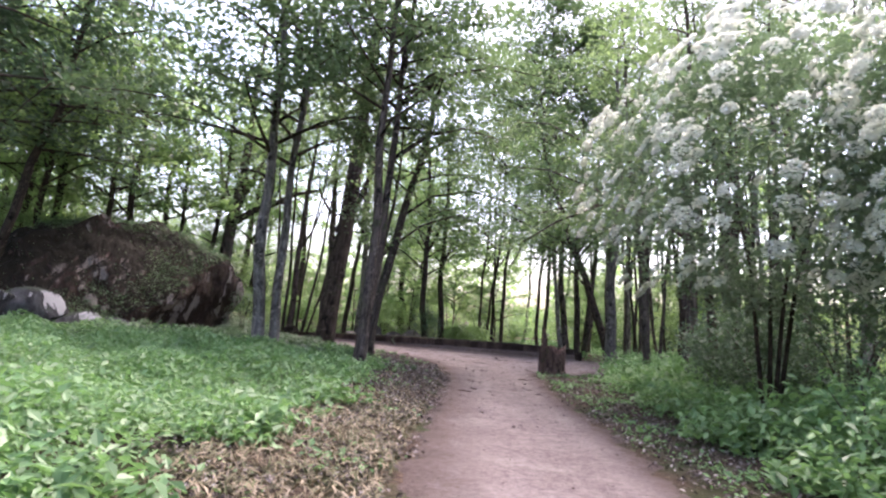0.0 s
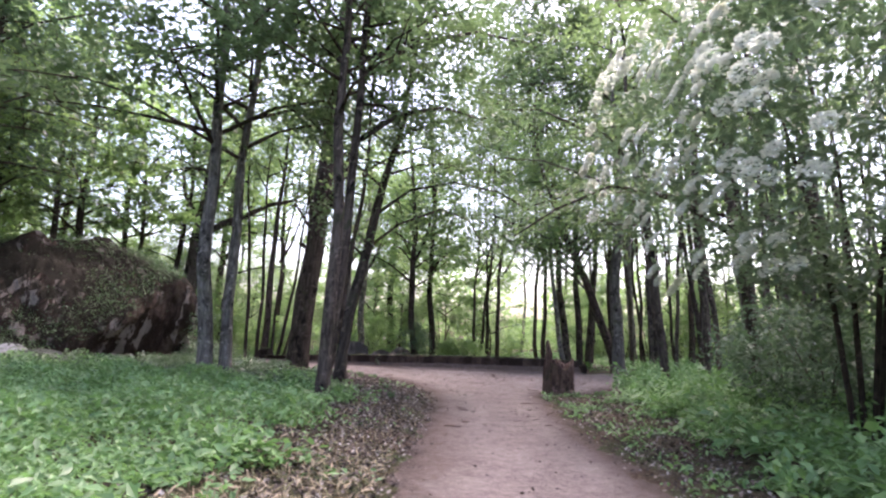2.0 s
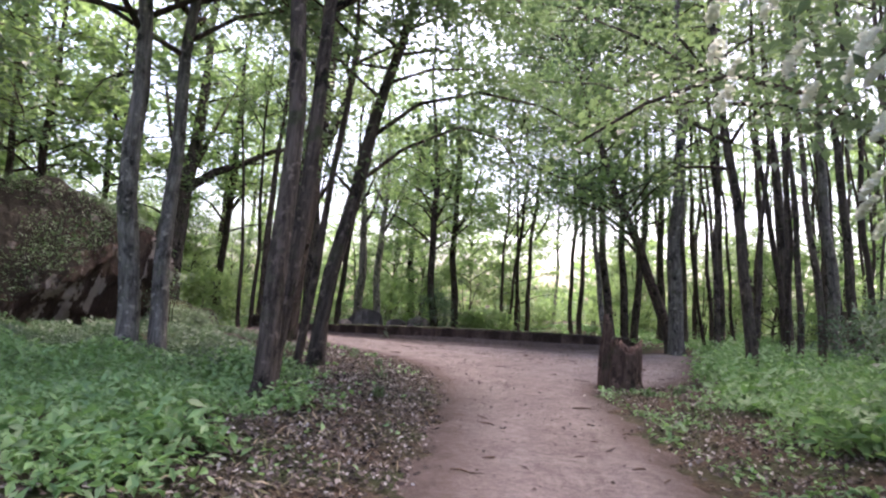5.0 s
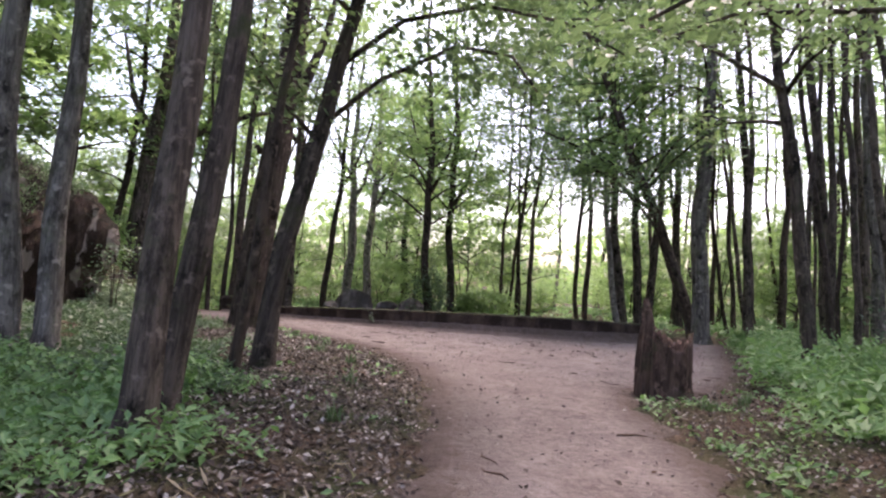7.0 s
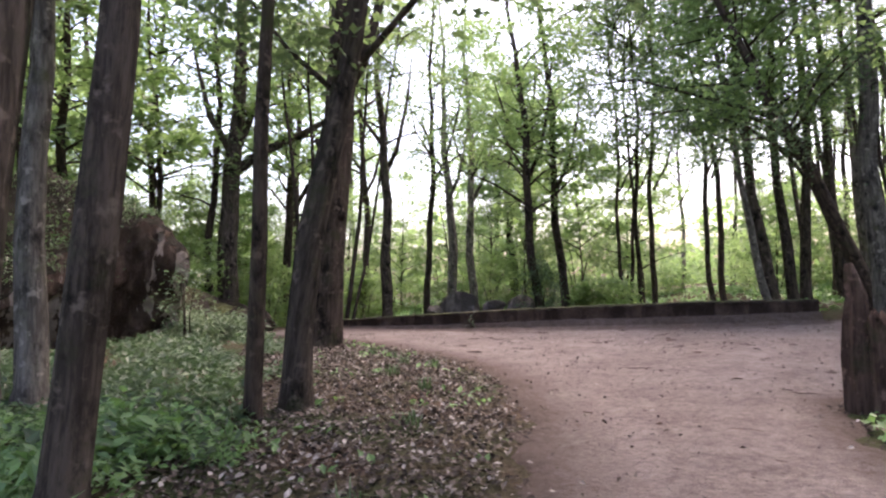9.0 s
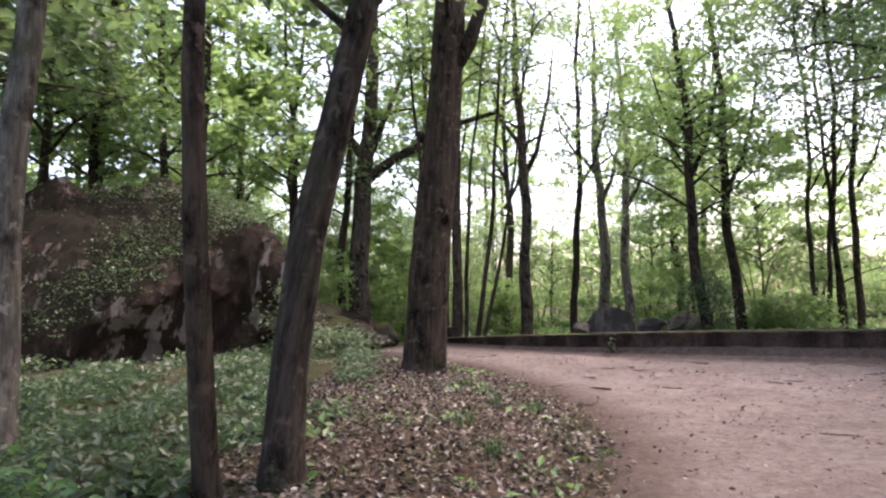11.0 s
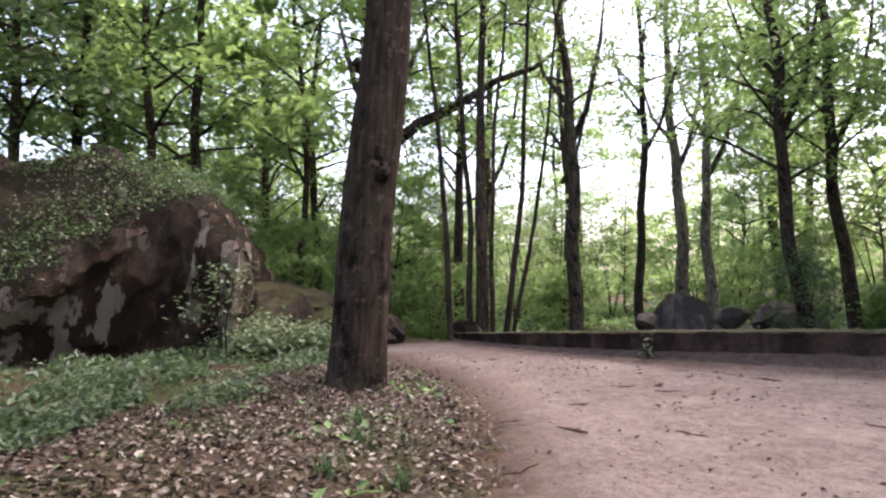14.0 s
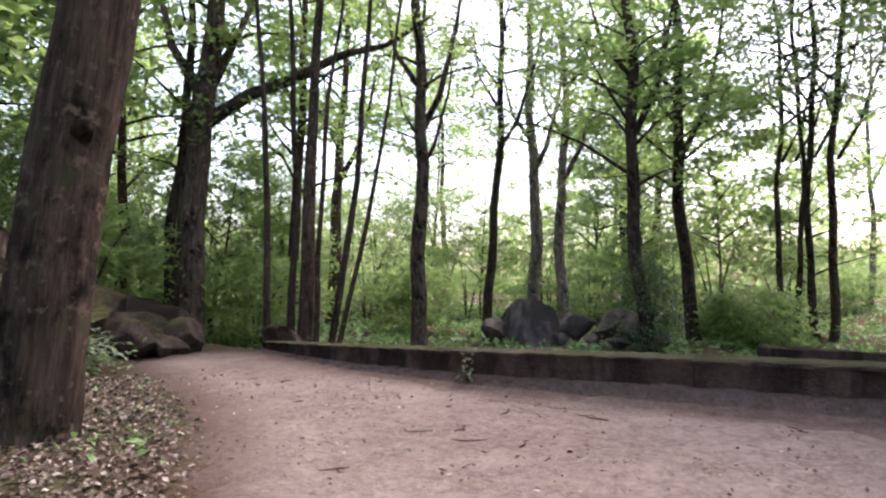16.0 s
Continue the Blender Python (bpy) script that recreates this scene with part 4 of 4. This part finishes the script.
for k, (px, py, h, s) in enumerate([(-9.5, 28.9, 0.8, 0.8), (-9.0, 29.8, 0.6, 0.8), (-9.3, 28.2, 0.5, 0.6)]):
    shrub("bramble", px, py, h, s, 46, 26, 0.15, M_ELDER, 320 + k, "pale green bramble growing against the broken block", 0, 4, 0.02, 0.3)

shrub("sapling", -8.75, 27.25, 2.1, 0.55, 30, 12, 0.13, M_ELDER, 340, "slender sapling with pale layered leaves against the broken block", 0, 3, 0.15, 0.18)


# ---- ground cover, litter and twigs ----
def herbs(name, n, box, test, height, size, mat, seed, label, per=5):
    r = np.random.default_rng(seed)
    x, y = r.uniform(box[0], box[1], n), r.uniform(box[2], box[3], n)
    k = test(x, y, r.uniform(0, 1, n))
    x, y = x[k], y[k]
    z = ground_z(x, y)
    n = len(x)
    hh = height * r.uniform(0.35, 1.35, n) * (0.8 + 0.35 * np.sin(x * 1.1 + 2) * np.sin(y * 0.9) + 0.3 * np.sin(x * 2.7 + y * 1.9))
    c = np.stack([np.repeat(x, per), np.repeat(y, per), np.repeat(z, per)], 1)
    lvl = np.tile(np.linspace(0.35, 1.0, per), n) * np.repeat(hh, per)
    c[:, 2] += lvl
    c[:, :2] += r.normal(0, 0.085, (n * per, 2))
    grow = 1 + 0.35 * np.repeat(np.sin(x * 2.2 + 1.4 * np.sin(y * 1.7)) * np.sin(y * 2.0 + 0.6), per)
    v, f = leaves(c, r.uniform(0.4, 1.5, n * per) * size * grow, 0.5, seed, 0.5, 0.25)
    return tagged(new(name, mesh_of(name, v, f, mat)), label, "ground cover", kind="stuff")


def litter_edge(y):
    """The x at which the green cover gives way to litter, left of the path."""
    return np.interp(y, [-6, 5, 8.5, 13.5, 15.2, 17, 20.6, 23.5, 27, 31], [-2.1, -1.85, -1.5, -1.6, -1.3, -1.5, -2.7, -4.3, -6.0, -9])


def left_green(x, y, u):
    e = litter_edge(y) + 0.35 * np.sin(y * 2.1) + 0.2 * np.sin(y * 5.3)
    for tx, ty in ((-2.08, 15.82), (-2.15, 16.58), (-2.17, 19.5), (-2.35, 19.03), (-5.0, 26.8), (-5.4, 19.05)):
        u = u + 1.2 * np.clip(1 - np.hypot(x - tx, y - ty) / 0.55, 0, 1)
    bare = np.sin(x * 1.9 + 1.1 * np.sin(y * 1.3)) * np.sin(y * 1.6 + 0.9 * np.sin(x * 1.2)) + 0.5 * np.sin(x * 4.3 + y * 3.1)
    u = u + 0.75 * np.clip(bare - 0.35, 0, 1) * (y > 17) + 0.95 * np.clip(bare + 0.4, 0, 1) * np.clip((y - 20) / 2, 0, 1)
    return (x < e) & (path_depth(x, y) < -0.4) & (u < np.clip((e - x) * 1.6 + 0.08, 0, 1)) & ~((x < -9.6) & (y > 19.2 + (x + 13.4) * 1.85) & (y < 33) & (y > 19))


def left_sprinkle(x, y, u):
    return (x > litter_edge(y) - 0.3) & (path_depth(x, y) < -0.15) & (u < np.where(y < 10, 1.0, 0.28)) & (np.sin(x * 3.1 + 1) * np.sin(y * 1.7) > 0.05)


def right_green(x, y, u):
    e = np.interp(y, [-6, 6, 12, 17.5, 21, 25.5, 31, 40], [3.2, 3.35, 4.0, 4.5, 5.3, 7.1, 9.3, 12]) + 0.3 * np.sin(y * 1.9)
    return (x > e) & (u < np.clip((x - e) * 1.2 + 0.1, 0, 1))


herbs("ground_cover", 28000, (-9, 0.5, 1.5, 18.6), left_green, 0.27, 0.1, M_HERB, 401, "lush green low ground elder leaves beside the path")
herbs("ground_cover", 12000, (-24, -9, 2, 20), left_green, 0.34, 0.15, M_HERB, 402, "green low herbs in front of the ruin block", 4)
herbs("ground_cover", 13000, (-14, 0.5, 18.6, 31), left_green, 0.2, 0.085, M_GRASSY, 408, "green grass and low woodland plants before the ruin block, coloured darker for tree shade", 6)
herbs("ground_cover", 9000, (-11, -2, 17.5, 29), left_green, 0.2, 0.11, M_LEAF_DARK, 407, "dull dark green leaves between the brighter herbs", 4)
herbs("ground_cover", 4200, (-7, 0.6, 2, 31), left_sprinkle, 0.09, 0.1, M_HERB, 403, "scattered small green seedlings in the litter", 3)
herbs("ground_cover", 28000, (2.5, 13, 1.5, 36), right_green, 0.55, 0.14, M_HERB, 404, "green nettles and herbs along the path", 5)
herbs("ground_cover", 3200, (2.4, 6.5, 1.5, 22), lambda x, y, u: (path_depth(x, y) < -0.15) & (path_depth(x, y) > -1.9) & (np.sin(x * 3.3 + 2) * np.sin(y * 1.9) > -0.25), 0.1, 0.09, M_HERB, 409, "small bright green seedlings in the litter by the shrubs", 3)
herbs("ground_cover", 7000, (12, 34, 2, 60), lambda x, y, u: path_depth(x, y) < -1, 0.4, 0.3, M_HERB, 405, "green undergrowth under the wood", 4)
herbs("ground_cover", 8000, (-34, 16, 35, 66), lambda x, y, u: (path_depth(x, y) < -2.5) & (u < np.clip((y - 33) / 10, 0.3, 1)), 0.26, 0.24, M_HERB, 406, "green undergrowth beyond the rim wall", 4)


def litter(name, n, box, test, size, seed, label, lift=0.015):
    r = np.random.default_rng(seed)
    x, y = r.uniform(box[0], box[1], n), r.uniform(box[2], box[3], n)
    k = test(x, y, r.uniform(0, 1, n))
    x, y = x[k], y[k]
    c = np.stack([x, y, np.maximum(ground_z(x, y), 0.0) + lift + r.uniform(0, 0.02, len(x))], 1)
    v, f = leaves(c, r.uniform(0.5, 1.4, len(x)) * size, 0.45, seed, 0.6, 0.0)
    return tagged(new(name, mesh_of(name, v, f, M_LITTER)), label, "leaf litter", kind="stuff")


litter("leaf_litter", 135000, (-8, 0.6, 1, 31.5), lambda x, y, u: (x > litter_edge(y) - 0.9) & (u < np.clip(-path_depth(x, y) * 2.2 + 0.3, 0, 1)) & (path_depth(x, y) > -4.5) & ((y > 9) | (np.sin(x * 5) * np.sin(y * 2.3) > -0.2)), 0.06, 501, "dry brown fallen leaves between path and green cover")
litter("leaf_litter", 48000, (2.2, 8.5, 1, 33), lambda x, y, u: (path_depth(x, y) < 0.15) & (path_depth(x, y) > -2.4) & (u < np.clip(-path_depth(x, y) * 2.2 + 0.3, 0, 1)), 0.06, 502, "dry brown fallen leaves along the path's other edge")
litter("fallen_leaves", 9000, (-8, 8, 2, 31.5), lambda x, y, u: (path_depth(x, y) > 0.02) & (u < (0.18 + 0.4 * (y > 20)) * (0.35 + 1.3 * np.exp(-path_depth(x, y) / 0.7)) * (0.5 + (np.sin(x * 2.3 + y) * np.sin(y * 1.9) > 0))), 0.034, 503, "single dry leaves lying on the sandy path", 0.03)


litter("fallen_leaves", 13000, (-8, 8, 9, 31.5), lambda x, y, u: (path_depth(x, y) > 0.02) & (u < 0.1 + 0.5 * (np.sin(x * 1.7 + 2.2 * np.sin(y * 0.8)) * np.sin(y * 1.3 + x) > 0.1) * (y > 15)), 0.05, 504, "larger curled brown leaves and bark bits on the sand", 0.035)


def grass_tuft(x, y, n, seed):
    r = np.random.default_rng(seed)
    pieces = []
    for k in range(n):
        a, ln, out = r.uniform(0, 6.28), r.uniform(0.1, 0.24), r.uniform(0.2, 1.3)
        d = np.array([math.cos(a), math.sin(a), 0])
        sd = np.array([-d[1], d[0], 0]) * 0.005
        p0 = np.array([r.normal(0, 0.05), r.normal(0, 0.05), 0])
        p1, p2 = p0 + d * ln * out * 0.4 + (0, 0, ln * 0.7), p0 + d * ln * out + (0, 0, ln * 0.75)
        pieces.append((np.array([p0 - sd, p0 + sd, p1 + sd, p1 - sd, p2]), [(0, 1, 2, 3), (3, 2, 4)]))
    v, f = joined(pieces)
    ob = new("grass_tuft", mesh_of("grass_tuft", v, f, M_GRASSY))
    ob.matrix_world = pose(x, y, float(ground_z(x, y)))
    tagged(ob, "small tuft of green grass in the leaf litter", "grass", "grass tufts in the litter")


for k, (px, py) in enumerate([(-2.2, 23.6), (-1.75, 23.9), (-2.6, 24.4), (-2.0, 22.3), (-1.0, 19.6), (-3.2, 25.0), (-0.7, 17.2), (-1.3, 21.4), (3.9, 19.6), (4.6, 20.1), (4.9, 20.6)]):
    grass_tuft(px, py, 34, 700 + k)


def twigs():
    r = np.random.default_rng(77)
    done = 0
    while done < 110:
        px, py = r.uniform(-7, 6), r.uniform(12, 31)
        if path_depth(px, py) < 0.2:
            continue
        ln, a = 0.06 + 0.36 * r.random() ** 2.2, r.uniform(0, 6.28)
        fat = 1 + 1.3 * r.random() ** 3
        d = np.array([math.cos(a), math.sin(a), 0]) * ln / 2
        s = np.array([-d[1], d[0], 0])
        v, f = tube([-d, -0.4 * d + s * r.uniform(-0.35, 0.35), 0.3 * d + s * r.uniform(-0.35, 0.35), d], np.array([0.004, 0.007, 0.006, 0.002]) * fat, 5, 0.1, done)
        ob = new("twig", mesh_of("twig", v + (0, 0, 0.0), f, M_TWIG, True))
        ob.matrix_world = pose(px, py, 0.034)
        tagged(ob, "small dry twig lying on the sandy path", "twig", "twigs on the path")
        done += 1


twigs()


def block_plants():
    """Low plants on the upward faces of the ruin block."""
    r = np.random.default_rng(61)
    me = ruin.data
    cen = np.array([p.center for p in me.polygons])
    nor = np.array([p.normal for p in me.polygons])
    area = np.array([p.area for p in me.polygons])
    u = ((cen[:, 0] + 13.4) * 4.25 + (cen[:, 1] - 19.4) * 8.0) / (4.25 ** 2 + 8.0 ** 2)
    over = cen[:, 2] - np.interp(u, [0, 0.42, 0.66, 0.85, 0.96], [-0.3, 0.3, 1.5, 2.8, 3.4])
    wave = np.sin(cen[:, 0] * 1.7 + cen[:, 2]) * np.sin(cen[:, 1] * 1.3)
    band = np.clip(1.6 - over + 0.5 * wave, 0, 1) * (over > 0) + 0.8 * np.clip((cen[:, 2] - 3.7) * 2, 0, 1) * (wave > -0.3) + 0.03
    w = area * np.clip(nor[:, 2] + 0.05, 0, 1) * band * (cen[:, 0] > -19)
    k = r.choice(len(cen), 17000, p=w / w.sum())
    c = cen[k] + r.normal(0, 0.12, (len(k), 3)) * (1, 1, 0.3) + nor[k] * r.uniform(0.02, 0.2, (len(k), 1))
    v, f = leaves(c, r.uniform(0.04, 0.1, len(k)), 0.6, 62, 0.6, 0.3)
    tagged(new("ruin_plants", mesh_of("ruin_plants", v, f, M_GRASSY)), "low dull green plants growing on the ruin block", "ground cover", kind="stuff")


block_plants()


def pebbles():
    r = np.random.default_rng(91)
    pieces = []
    while len(pieces) < 900:
        px, py = r.uniform(-8, 8), r.uniform(3, 31)
        if path_depth(px, py) < 0.05 or (py < 18 and r.random() < 0.5):
            continue
        sz = 0.008 + 0.016 * r.random() ** 3
        base = np.array([(1, 0, 0), (0, 1, 0), (-1, 0, 0), (0, -1, 0), (0, 0, 0.7)]) * sz * r.uniform(0.7, 1.4, (5, 1))
        pieces.append((base + (px, py, 0.022), [(0, 1, 4), (1, 2, 4), (2, 3, 4), (3, 0, 4)]))
    v, f = joined(pieces)
    tagged(new("pebbles", mesh_of("pebbles", v, f, M_COPING)), "small pale pebbles and grit on the path", "pebbles", kind="stuff")


pebbles()
shrub("wall_plant", -2.42, 31.42, 0.5, 0.07, 6, 9, 0.08, M_ELDER, 333, "small pale plant growing in a wall joint", 0, 2, 0.3)


def dry_grass():
    r = np.random.default_rng(611)
    n = 16000
    x, y = r.uniform(-2.3, 0.2, n), r.uniform(1.5, 16, n)
    k = (x > litter_edge(y) - 0.3) & (path_depth(x, y) < -0.1) & (r.uniform(0, 1, n) < np.clip((13 - y) / 6, 0.06, 1))
    x, y = x[k], y[k]
    c = np.stack([x, y, ground_z(x, y) + r.uniform(0.02, 0.08, len(x))], 1)
    v, f = leaves(c, r.uniform(0.08, 0.2, len(x)), 0.7, 612, 0.12, -0.3)
    tagged(new("dry_grass", mesh_of("dry_grass", v, f, M_STRAW)), "pale dry grass blades beside the path", "grass", kind="stuff")


dry_grass()
for k, (px, py, h, sp) in enumerate([(4.5, 6.0, 1.0, 0.6), (4.9, 7.2, 1.3, 0.7), (5.4, 5.4, 1.5, 0.8), (4.6, 8.6, 0.6, 0.5)]):
    shrub("young_elder", px, py, h, sp, 30, 22, 0.14, M_HERB, 620 + k, "low light green leafy plant at the path's edge", 0, 4, 0.05)
